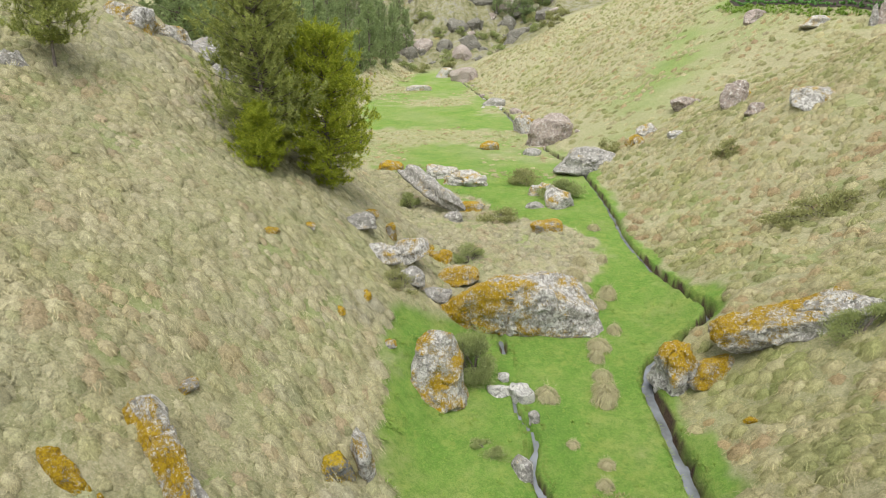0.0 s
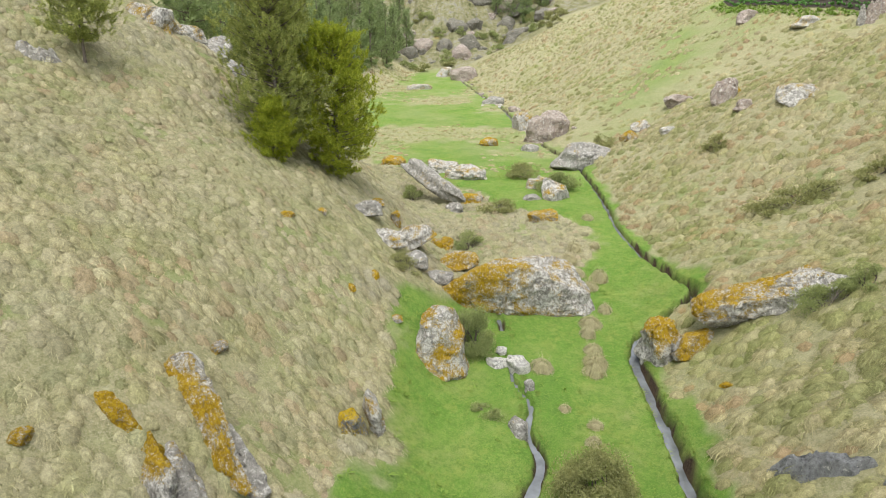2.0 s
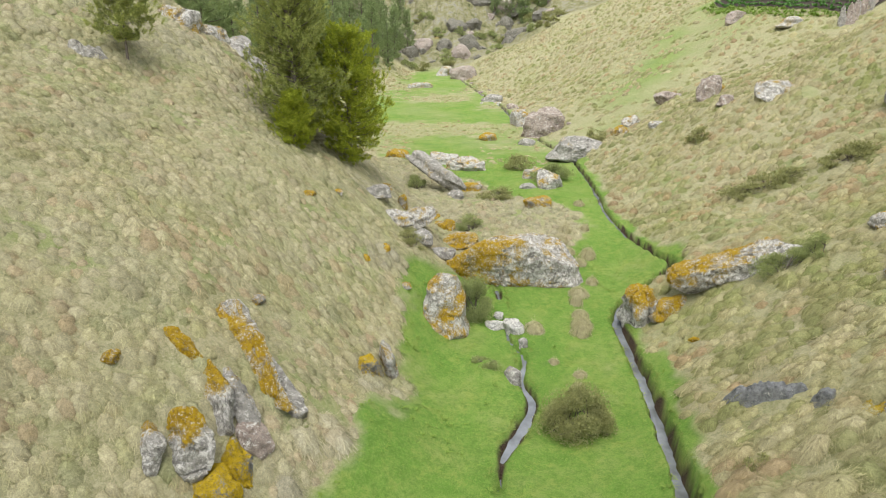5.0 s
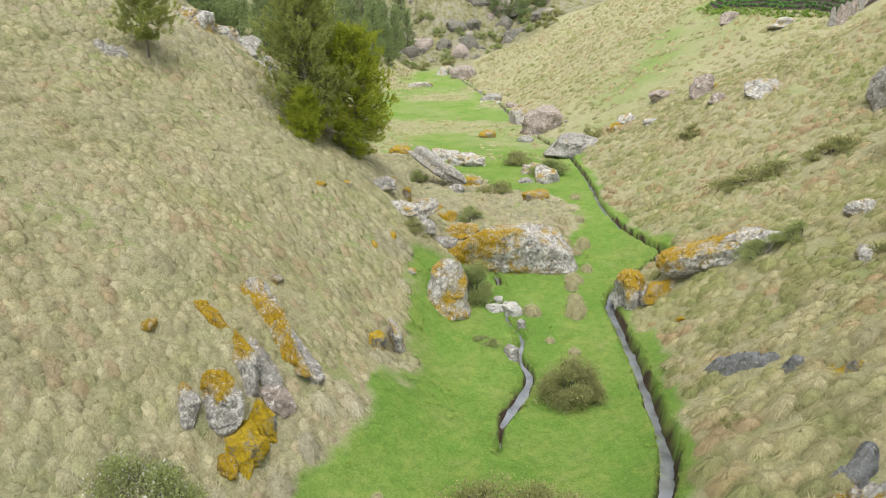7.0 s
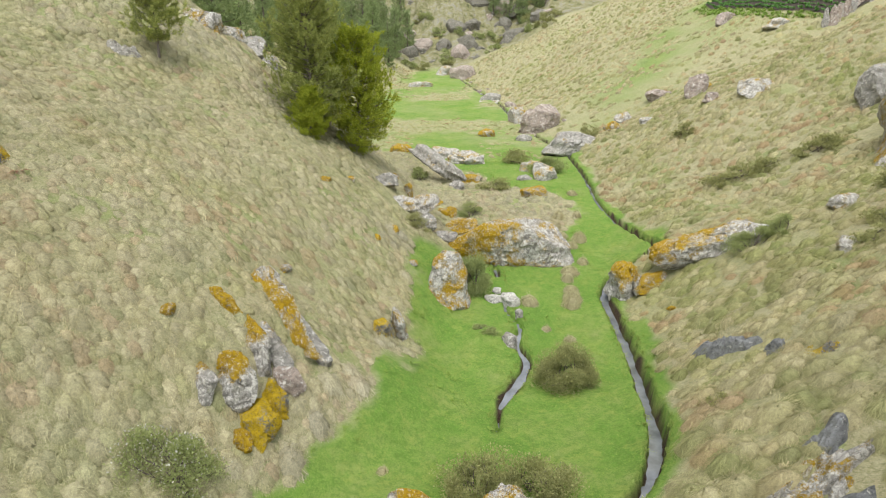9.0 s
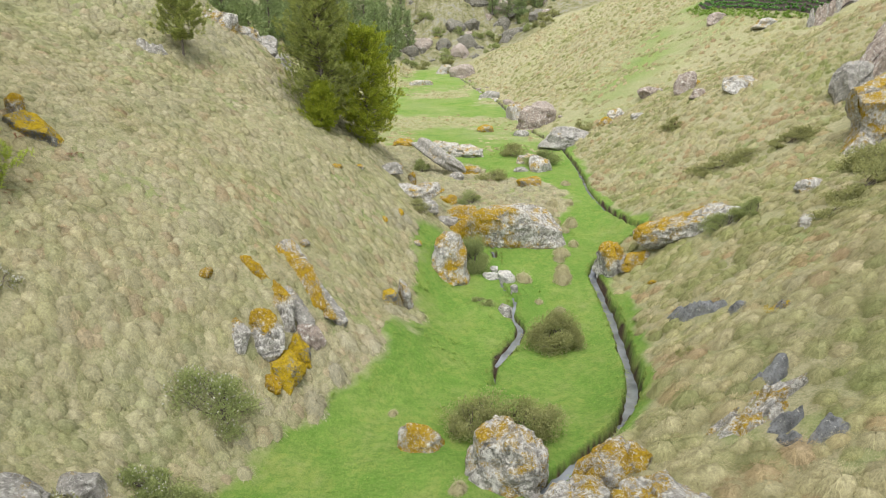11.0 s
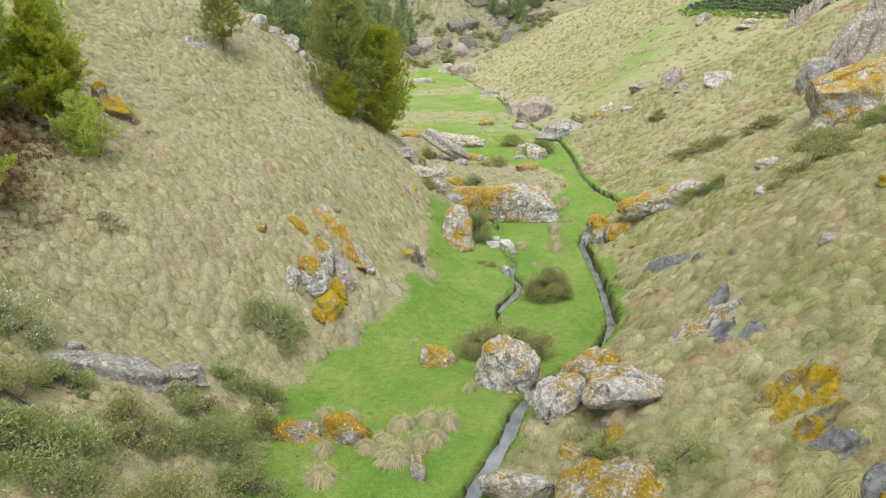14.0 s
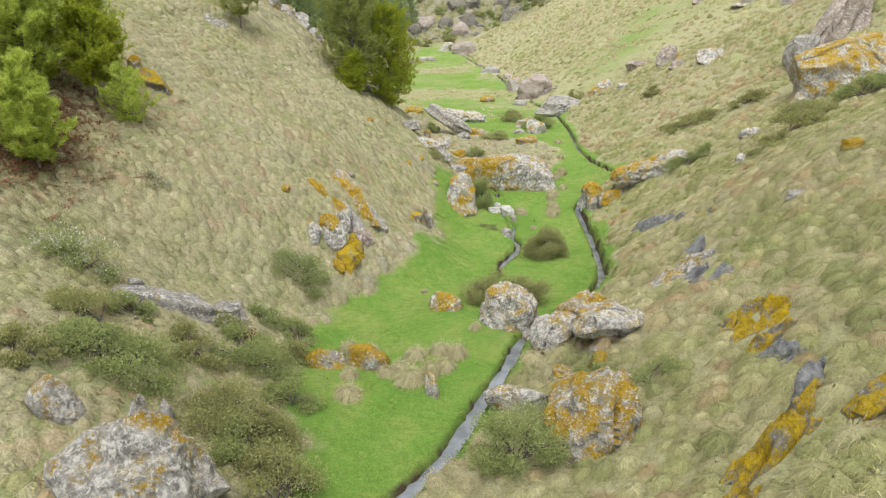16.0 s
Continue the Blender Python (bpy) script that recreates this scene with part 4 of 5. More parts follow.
def mops(cx, cy, cz, size, count, rng, wind=(0.25, -0.10), width=0.03, slope=None, grey=0.0, heart=8, flat=1.0):
    """Tussocks: a dense rounded heart, with fine blades that rise from its top and fall over on all sides."""
    m = len(cx)
    sway = np.stack([wind[0] + 0.2 * vnoise(cx * 0.25, cy * 0.25, seed=41), wind[1] + 0.2 * vnoise(cx * 0.25, cy * 0.25, seed=42)], -1)
    tall = rng.uniform(0.7, 1.3, m) * flat
    i = np.repeat(np.arange(m), count)
    a = rng.uniform(0, 2 * math.pi, len(i))
    s, tl = size[i], tall[i]
    o = np.stack([np.cos(a), np.sin(a)], -1)
    sw = sway[i] * s[:, None]
    q = rng.uniform(0, 1, len(i))
    one = lambda lo, hi: rng.uniform(lo, hi, len(i))
    stiff = (rng.rand(len(i)) < 0.10) * 1.0
    q = np.sqrt(q)
    r0 = s * 0.56 * q * one(0.9, 1.1)
    z0 = s * tl * (0.40 - 0.36 * q ** 2.2)
    r1 = r0 + s * one(0.10, 0.20)
    z1 = z0 + s * tl * (0.07 - 0.04 * q + 0.12 * stiff)
    r2 = r0 + s * one(0.26, 0.52)
    z2 = z0 + s * tl * (-0.06 - 0.12 * q + 0.34 * stiff) * one(0.6, 1.4)
    if slope is None:
        slope = np.zeros((m, 2))
    pts = []
    for r, z, w in ((r0, z0, 0.5), (r1, z1, 0.7), (r2, z2, 1.0)):
        d = o * r[:, None] + sw * w
        pts.append(np.concatenate([np.stack([cx, cy], -1)[i] + d, (cz[i] + z + (d * slope[i]).sum(1))[:, None]], 1))
    d2 = a + rng.normal(size=len(i)) * 0.7
    pts[2][:, :2] += np.stack([np.cos(d2) - np.cos(a), np.sin(d2) - np.sin(a)], -1) * (r2 - r1)[:, None]
    twist = a + math.pi / 2 + rng.normal(size=len(i)) * 0.4
    side = np.stack([np.cos(twist), np.sin(twist), np.zeros(len(i))], -1) * (s * width * one(0.6, 1.3) / 2)[:, None]
    v = np.stack([pts[0], pts[1] - side, pts[1] + side, pts[2]], 1).reshape(-1, 3)
    b = np.arange(len(i))[:, None] * 4
    t = np.concatenate([b + np.array([[0, 2, 1]]), b + np.array([[1, 2, 3]])], 1).reshape(-1, 3)
    kind = np.clip(0.5 + 0.32 * vnoise(cx * 0.35, cy * 0.35, seed=43) + 0.30 * rng.normal(size=m), 0, 1)
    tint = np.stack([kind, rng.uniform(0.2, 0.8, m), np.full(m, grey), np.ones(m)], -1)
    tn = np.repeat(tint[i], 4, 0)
    # each blade's tone: darker at the root, paler at the tip
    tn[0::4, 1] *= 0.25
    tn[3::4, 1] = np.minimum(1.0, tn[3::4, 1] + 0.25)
    a = np.arange(heart) * 2 * math.pi / heart + rng.uniform(0, 6, m)[:, None]
    rings = []
    for q, z, w in ((0.68, -0.20, 0.2), (0.55, 0.06, 0.4), (0.34, 0.28, 0.6), (0.03, 0.38, 0.7)):
        d = np.stack([np.cos(a), np.sin(a)], -1) * (size[:, None] * q * rng.uniform(0.78, 1.22, a.shape))[..., None] + (sway * size[:, None] * w)[:, None, :]
        zz = cz[:, None] + (size * tall)[:, None] * z * rng.uniform(0.85, 1.15, a.shape) + (d * slope[:, None, :]).sum(-1)
        rings.append(np.concatenate([np.stack([cx, cy], -1)[:, None, :] + d, zz[..., None]], -1))
    n = len(rings)
    hv = np.stack(rings, 1).reshape(-1, 3)
    idx = np.arange(m * n * heart).reshape(m, n, heart)
    nxt = np.roll(idx, -1, axis=2)
    ht = np.concatenate([np.stack([idx[:, :-1], nxt[:, :-1], nxt[:, 1:]], -1).reshape(-1, 3), np.stack([idx[:, :-1], nxt[:, 1:], idx[:, 1:]], -1).reshape(-1, 3)])
    return np.concatenate([v, hv]), np.concatenate([t, ht + len(v)]), np.concatenate([tn, np.repeat(tint * np.array([1, 1, 1, 0]), n * heart, 0)])


def is_free(x, y, grow=0.0):
    ok = np.ones(len(x), bool)
    for bx, by, r in BLOCKED:
        ok &= (x - bx) ** 2 + (y - by) ** 2 > (r + grow) ** 2
    return ok


def scatter(x0, x1, y0, y1, gap, rng):
    xs, ys = np.meshgrid(np.arange(x0, x1, gap), np.arange(y0, y1, gap))
    x = (xs + rng.uniform(-0.55, 0.55, xs.shape) * gap).ravel()
    y = (ys + rng.uniform(-0.55, 0.55, ys.shape) * gap).ravel()
    return x, y


def tussock_field(name, x0, x1, y0, y1, gap, count, smin, smax, label, seed, keep=1.0, width=0.075, wind=(0.25, -0.10), where=None, grey=0.0, heart=6, flat=1.0):
    rng = np.random.RandomState(seed)
    x, y = scatter(x0, x1, y0, y1, gap, rng)
    lawn = lawn_mask(x, y)
    near = np.abs(off_line(x, y, CANAL_Y, CANAL_X)) < 0.5
    ok = (lawn < 0.35) & ~near & is_free(x, y) & (rng.rand(len(x)) < keep * (0.88 + 0.25 * vnoise(x * 0.5, y * 0.5, seed=seed)))
    if where is not None:
        ok &= where(x, y)
    x, y = x[ok], y[ok]
    s = rng.uniform(smin, smax, len(x)) * (1.0 + 0.18 * vnoise(x * 0.3, y * 0.3, seed=seed + 1))
    slope = np.stack([valley(x + 0.3, y) - valley(x - 0.3, y), valley(x, y + 0.3) - valley(x, y - 0.3)], -1) / 0.6
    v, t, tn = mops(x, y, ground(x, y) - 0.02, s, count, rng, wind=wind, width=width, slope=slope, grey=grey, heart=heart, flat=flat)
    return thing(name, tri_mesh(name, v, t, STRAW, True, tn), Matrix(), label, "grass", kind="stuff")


def make_shrub(name, x, y, size, mat, label, leaves=2600, seed=0, leaf=0.08, flowers=0, lobes=9, upright=0.6, sink=0.12):
    """A shrub: forking stems and a crown of small leaves in uneven lobes."""
    rng = np.random.RandomState(seed + 500)
    w, d, h = size
    base = new(name)
    base.matrix_world = pose(x, y, g(x, y) - sink)
    tagged(base, label, "shrub")
    c = np.stack([rng.uniform(-0.34, 0.34, lobes) * w, rng.uniform(-0.34, 0.34, lobes) * d, np.zeros(lobes)], -1)
    c[:, 2] = h * (0.80 - 1.3 * ((c[:, 0] / w) ** 2 + (c[:, 1] / d) ** 2) * 2) * rng.uniform(0.75, 1.0, lobes)
    c[:, 2] = np.maximum(c[:, 2], 0.22 * h)
    low = np.arange(lobes) % 2 == 1
    turn = rng.uniform(0, 2 * math.pi, lobes)
    c[low] = np.stack([np.cos(turn) * 0.34 * w, np.sin(turn) * 0.34 * d, rng.uniform(0.16, 0.34, lobes) * h], -1)[low]
    fall = lambda q: ground(x + q[:, 0], y + q[:, 1]) - g(x, y)
    c[:, 2] += fall(c)
    r = rng.uniform(0.13, 0.28, lobes)
    paths, rads = [], []
    for k in range(lobes):
        a = np.array([rng.uniform(-0.1, 0.1) * w, rng.uniform(-0.1, 0.1) * d, 0.0])
        m = (a + c[k]) / 2 + rng.normal(size=3) * 0.06 * h
        paths.append([a, m, c[k]])
        rads.append([0.035, 0.024, 0.012])
        for j in range(2):
            e = c[k] + rng.normal(size=3) * np.array([w, d, h]) * 0.10
            paths.append([m, (m + e) / 2 + rng.normal(size=3) * 0.03, e])
            rads.append([0.020, 0.012, 0.006])
    part("stem", tri_mesh("stem", *tube_set(paths, rads, 4), BARK), base)

    def crown(n, shell0, shell1, size0, material, part_name, only_top=False, note=""):
        k = rng.randint(0, lobes, n)
        dirs = rng.normal(size=(n, 3))
        dirs /= np.linalg.norm(dirs, axis=1)[:, None]
        if only_top:
            dirs[:, 2] = np.abs(dirs[:, 2])
        rad = rng.uniform(shell0, shell1, n) * r[k]
        p = c[k] + dirs * rad[:, None] * np.array([w, d, h])
        p[:, 2] = np.maximum(p[:, 2], fall(p) + 0.05 + 0.1 * rng.rand(n))
        L = size0 * rng.uniform(0.7, 1.5, n)
        ax = dirs * 0.6 + np.array([0, 0, upright]) + rng.normal(size=(n, 3)) * 0.55
        ax /= np.linalg.norm(ax, axis=1)[:, None]
        sd = np.cross(ax, rng.normal(size=(n, 3)))
        sd /= np.linalg.norm(sd, axis=1)[:, None] + 1e-9
        L, W = L[:, None], L[:, None] * 0.30
        v = np.stack([p - ax * L * 0.5, p + sd * W, p + ax * L * 0.5, p - sd * W], 1).reshape(-1, 3)
        b = np.arange(n)[:, None] * 4
        t = np.concatenate([b + np.array([[0, 1, 2]]), b + np.array([[0, 2, 3]])], 1).reshape(-1, 3)
        ob = part(part_name, tri_mesh(part_name, v, t, material, smooth=False), base, note)
        if only_top:
            tagged(ob, kind="stuff")

    fine = 0.72 if leaf < 0.1 else 1.0
    crown(int(1.5 * leaves / fine ** 1.2), 0.30, 1.18, leaf * fine, mat, "crown")
    if flowers:
        crown(flowers, 0.95, 1.2, leaf * 0.85, LEAF_SILVER, "flowering", True, "silver-white flower heads")
    BLOCKED.append((x, y, min(w, d) * 0.22))
    return base


def make_pine(name, x, y, height, radius, mat, label, seed=0, clear=0.08, tufts=3600, lean=(0, 0), gap=0.30, needle=0.21, density=1.0, shape=0.75, sink=0.15, group="", blades=7):
    """A pine: tapered trunk, whorls of rising limbs, and brushes of needles along them."""
    rng = np.random.RandomState(seed + 900)
    base = new(name)
    base.matrix_world = pose(x, y, g(x, y) - sink, lean[0], lean[1], 0)
    tagged(base, label, "pine tree", group)
    h = height
    zs = np.linspace(0, h, 12)
    wob = np.cumsum(rng.normal(size=(12, 2)) * 0.012 * h / 7, axis=0)
    spine = np.stack([wob[:, 0], wob[:, 1], zs], -1)
    r0 = 0.018 * h
    part("trunk", tri_mesh("trunk", *tube_set([spine], [np.linspace(r0, r0 * 0.12, 12)], 9), BARK), base)
    paths, rads, ends = [], [], []
    z = clear * h
    while z < h * 0.985:
        f = (z - clear * h) / (h * (1 - clear))
        prof = min(1.0, 0.45 + 2.6 * f) * (1 - f) ** shape + 0.03
        n = rng.randint(4, 7)
        a0 = rng.uniform(0, 6.28)
        for k in range(n):
            if rng.rand() > density:
                continue
            a = a0 + k * 2 * math.pi / n + rng.uniform(-0.3, 0.3)
            L = radius * prof * rng.uniform(0.70, 1.18)
            s = np.array([np.interp(z, zs, spine[:, 0]), np.interp(z, zs, spine[:, 1]), z + rng.uniform(-0.1, 0.1)])
            rise = 0.15 + 0.55 * f + rng.uniform(-0.12, 0.15)
            dirn = np.array([math.cos(a), math.sin(a), 0])
            p1 = s + dirn * L * 0.5 + np.array([0, 0, rise * L * 0.35])
            p2 = s + dirn * L + np.array([0, 0, rise * L * 0.95])
            paths.append([s, p1, p2])
            q = 0.010 * h * (0.35 + 0.65 * prof) * 0.5
            rads.append([q, q * 0.6, q * 0.2])
            ends.append((s, p1, p2, L))
        z += gap * rng.uniform(0.8, 1.2) * (1.0 - 0.45 * f)
    part("limb", tri_mesh("limb", *tube_set(paths, rads, 4), BARK), base)
    S = np.array([e[0] for e in ends]); M = np.array([e[1] for e in ends]); E = np.array([e[2] for e in ends]); LL = np.array([e[3] for e in ends])
    shoots = tufts // 4
    pick = rng.choice(len(ends), shoots, p=LL / LL.sum())
    t = rng.uniform(0.30, 1.04, shoots)[:, None]
    p = (1 - t) ** 2 * S[pick] + 2 * t * (1 - t) * (2 * M[pick] - (S[pick] + E[pick]) / 2) + t * t * E[pick]
    spread = 0.15 * LL[pick][:, None] + 0.05
    p = p + rng.normal(size=(shoots, 3)) * spread * np.array([1, 1, 0.5]) * (1.15 - 0.5 * t)
    out = E[pick] - S[pick]
    out /= np.linalg.norm(out, axis=1)[:, None]
    ax = out * 0.6 + np.array([0, 0, 0.7]) + rng.normal(size=(shoots, 3)) * 0.25
    ax /= np.linalg.norm(ax, axis=1)[:, None]
    m = blades * 5
    P, A = np.repeat(p, m, 0), np.repeat(ax, m, 0)
    P = P + A * rng.uniform(-0.7, 0.7, (len(P), 1)) * needle
    d = A * 0.55 + rng.normal(size=P.shape) * 0.60
    d /= np.linalg.norm(d, axis=1)[:, None]
    sd = np.cross(d, rng.normal(size=P.shape))
    sd /= np.linalg.norm(sd, axis=1)[:, None] + 1e-9
    L = (needle * rng.uniform(0.55, 1.0, len(P)))[:, None]
    v = np.stack([P - sd * L * 0.08, P + sd * L * 0.08, P + d * L], 1).reshape(-1, 3)
    tr = np.arange(len(v)).reshape(-1, 3)
    part("crown", tri_mesh("crown", v, tr, mat, smooth=False), base)
    return base


# shrubs on the valley floor
make_shrub("shrub", 1.15, 21.3, (1.9, 1.7, 2.2), LEAF_GREEN, "grey-green shrub beside an egg-shaped boulder", 8000, seed=1, lobes=18)
make_shrub("shrub", 4.4, 13.1, (2.5, 2.1, 1.9), LEAF_OLIVE, "low olive shrub alone on the turf", 12000, seed=2, lobes=18)
make_shrub("shrub", 0.6, 6.2, (2.4, 2.0, 1.9), LEAF_OLIVE, "dark olive shrub behind a rounded boulder", 4600, seed=3, lobes=12)
make_shrub("shrub", 2.3, 6.4, (2.6, 2.2, 1.6), LEAF_OLIVE, "spreading olive shrub behind a rounded boulder", 4600, seed=4, lobes=12)
make_shrub("shrub", 0.6, -5.1, (2.9, 2.4, 2.2), LEAF_GREEN, "thick green shrub beside the canal", 7200, seed=5, lobes=14)
make_shrub("shrub", 1.5, 17.0, (1.3, 1.1, 0.5), LEAF_GREEN, "low green shrub on a turf mound", 1500, seed=6, leaf=0.06)
make_shrub("shrub", 13.9, 18.5, (2.4, 1.3, 1.3), LEAF_GREEN, "green shrub against a long boulder", 3000, seed=7)
make_shrub("shrub", 15.2, 18.4, (1.6, 1.1, 1.2), LEAF_GREEN, "green shrub at a boulder's end", 1800, seed=8)
# shrubs of the near left corner
make_shrub("shrub", -10.9, -4.3, (3.6, 2.4, 1.4), LEAF_GREEN, "broad green shrub thicket on the slope", 8000, seed=9, lobes=18, leaf=0.085)
make_shrub("shrub", -8.0, -1.2, (3.0, 2.2, 1.7), LEAF_GREEN, "green shrub beside the turf", 5000, seed=10, lobes=14)
make_shrub("shrub", -7.4, -4.8, (3.2, 2.4, 1.7), LEAF_OLIVE, "thick olive shrub behind a pale boulder", 8000, seed=11, lobes=16, leaf=0.085)
make_shrub("shrub", -5.9, -6.9, (2.6, 2.0, 1.6), LEAF_OLIVE, "olive shrub at the turf's edge", 4600, seed=12, lobes=12)
make_shrub("shrub", -7.7, 5.2, (2.9, 1.9, 1.6), LEAF_GREEN, "green shrub with silver flowers at the slope's foot", 4200, seed=13, flowers=420, lobes=12)
make_shrub("shrub", -13.8, -0.5, (2.6, 1.8, 1.5), LEAF_GREEN, "silver-flowered shrub on the slope", 3000, seed=14, flowers=900, lobes=10)
make_shrub("shrub", -9.3, 0.0, (2.2, 1.4, 1.0), LEAF_OLIVE, "low shrub with silver flowers under a ledge", 2200, seed=15, flowers=520)
make_shrub("shrub", -7.4, 1.9, (1.6, 1.4, 1.1), LEAF_GREEN, "rounded green shrub beside the turf", 2200, seed=16)
make_shrub("shrub", -12.2, -3.0, (2.6, 2.0, 1.1), LEAF_OLIVE, "low olive shrub on the slope", 3000, seed=17)
make_shrub("shrub", -8.6, 0.3, (0.9, 0.7, 0.7), LEAF_RED, "red-leaved shrub under a ledge", 700, seed=18)
make_shrub("shrub", -13.6, 5.2, (1.0, 0.8, 0.6), LEAF_OLIVE, "small silver-flowered shrub in the grass", 500, seed=19, flowers=260)
for k, (x, y, w, h) in enumerate(((-9.6, -2.4, 2.2, 1.1), (-11.8, -1.8, 1.6, 0.8), (-6.6, -2.6, 1.8, 1.1), (-12.6, -5.6, 1.8, 1.0), (-6.9, -6.0, 2.0, 1.4), (-8.6, 2.2, 1.6, 0.8), (-7.2, 0.4, 1.5, 1.0))):
    make_shrub("shrub", x, y, (w, w * 0.8, h), LEAF_GREEN if k % 3 else LEAF_OLIVE, "tangled grey-green shrub in a thicket by the turf", 2600, seed=60 + k, lobes=10, leaf=0.085, flowers=160 if k % 4 == 1 else 0)
# shrubs of the gully and the gentler slope
make_shrub("shrub", 18.6, 29.8, (4.6, 2.0, 1.2), LEAF_OLIVE, "low spreading shrub on the grassy slope", 3400, seed=20, lobes=16, leaf=0.11)
make_shrub("shrub", 22.4, 28.6, (3.2, 1.8, 1.1), LEAF_OLIVE, "low dark shrub on the grassy slope", 2200, seed=21, lobes=12, leaf=0.11)
make_shrub("shrub", 19.0, 40.8, (1.8, 1.4, 1.2), LEAF_OLIVE, "small dark shrub on the spur", 900, seed=22, leaf=0.12)
make_shrub("shrub", 21.6, 18.6, (4.6, 2.4, 1.6), LEAF_OLIVE, "dark shrub below a rock face", 4600, seed=23, lobes=16, leaf=0.10)
make_shrub("shrub", 25.4, 19.6, (4.4, 2.2, 1.6), LEAF_GREEN, "green shrub below a rock face", 4000, seed=24, lobes=14, leaf=0.10)
make_shrub("shrub", 18.9, 15.8, (3.6, 2.2, 1.3), LEAF_OLIVE, "low shrub in the gully", 3000, seed=25, lobes=12, leaf=0.10)
make_shrub("shrub", 16.6, 14.2, (2.0, 1.4, 0.9), LEAF_OLIVE, "small shrub in the gully", 1400, seed=26, leaf=0.09)
make_shrub("shrub", 5.0, -3.2, (1.6, 1.2, 0.9), LEAF_GREEN, "small green shrub in the slope's grass", 1400, seed=27)
make_shrub("shrub", 3.6, -1.7, (1.8, 1.2, 1.0), LEAF_GREEN, "green shrub above a large boulder", 1800, seed=28)
make_shrub("shrub", 8.2, 8.6, (0.9, 0.8, 0.7), LEAF_OLIVE, "small dark shrub in the slope's grass", 600, seed=29)
# shrubs among the rocks of the middle valley
make_shrub("shrub", 1.4, 31.2, (2.0, 1.6, 1.2), LEAF_GREEN, "grey-green shrub among rocks", 1800, seed=30)
make_shrub("shrub", 8.4, 43.4, (3.4, 2.4, 1.7), LEAF_GREEN, "green shrub among meadow rocks", 2200, seed=31, leaf=0.11)
make_shrub("shrub", 6.6, 47.6, (3.0, 2.2, 1.5), LEAF_OLIVE, "olive shrub among meadow rocks", 1800, seed=32, leaf=0.11)
make_shrub("shrub", -2.2, 41.2, (1.6, 1.6, 1.6), LEAF_GREEN, "dark shrub behind a slanting rock", 1200, seed=33, leaf=0.10)
make_shrub("shrub", 3.4, 38.2, (3.2, 2.0, 1.0), LEAF_OLIVE, "low shrubs beside tussocks", 1500, seed=34, leaf=0.10)
make_shrub("shrub", -9.0, 66.0, (3.6, 2.4, 1.8), LEAF_OLIVE, "brown-green shrub at the meadow's edge", 1400, seed=35, leaf=0.14)
make_shrub("shrub", 13.8, 52.0, (2.4, 2.0, 2.0), LEAF_OLIVE, "shrub beside a pale rock", 1200, seed=36, leaf=0.12)
make_shrub("shrub", -1.8, 24.2, (1.6, 1.2, 0.9), LEAF_OLIVE, "dark shrub at the bank's foot", 1200, seed=37)

# pines
make_pine("pine", -8.1, 28.2, 7.9, 2.5, NEEDLE_DARK, "tall dark pine with an open crown on the slope", 1, 0.05, 11000, needle=0.22, shape=0.22, density=0.85)
make_pine("pine", -5.6, 29.8, 7.2, 2.3, NEEDLE_BRIGHT, "dense bright green pine on the slope", 2, 0.03, 13000, needle=0.20, shape=0.30)
make_pine("pine", -7.95, 26.6, 2.9, 1.25, NEEDLE_BRIGHT, "small dense pine at the foot of taller ones", 3, 0.04, 5000, needle=0.17, shape=0.6, gap=0.2)
make_pine("pine", -8.6, 30.6, 8.6, 1.5, NEEDLE_DARK, "thin tall pine behind two dense ones", 4, 0.15, 3000, needle=0.26, density=0.6)
make_pine("pine", -15.5, 25.5, 4.0, 1.45, NEEDLE_DARK, "lone spreading pine high on the slope", 5, 0.30, 2800, needle=0.22, shape=0.45, density=0.9)
make_pine("pine", -17.1, 8.4, 5.2, 1.5, NEEDLE_BRIGHT, "conical dark-green pine above the slope", 6, 0.18, 8000, needle=0.20)
make_pine("pine", -19.2, 7.3, 6.6, 2.2, NEEDLE_YOUNG, "broad pine at the edge of a small plantation", 7, 0.06, 8000, needle=0.24)
make_pine("pine", -16.8, 3.0, 4.3, 1.4, NEEDLE_YOUNG, "young light-green pine on the slope", 8, 0.14, 5000, needle=0.20)
make_pine("pine", -15.5, 7.9, 2.7, 1.3, NEEDLE_YOUNG, "small light-green pine with an open crown", 9, 0.10, 1700, needle=0.18, density=0.8)
make_pine("pine", -18.0, 10.8, 5.2, 1.6, NEEDLE_YOUNG, "light-green pine behind darker ones", 10, 0.10, 3200, needle=0.22)
make_pine("pine", -20.6, 9.8, 6.2, 1.9, NEEDLE_YOUNG, "tall pine in a small plantation", 11, 0.08, 3600, needle=0.24)
make_pine("pine", -18.8, 1.2, 4.2, 1.5, NEEDLE_YOUNG, "young pine at the plantation's lower edge", 12, 0.06, 2600, needle=0.20)
make_pine("pine", -20.4, 4.2, 6.0, 2.0, NEEDLE_BRIGHT, "green pine in a small plantation", 13, 0.06, 3600, needle=0.24)

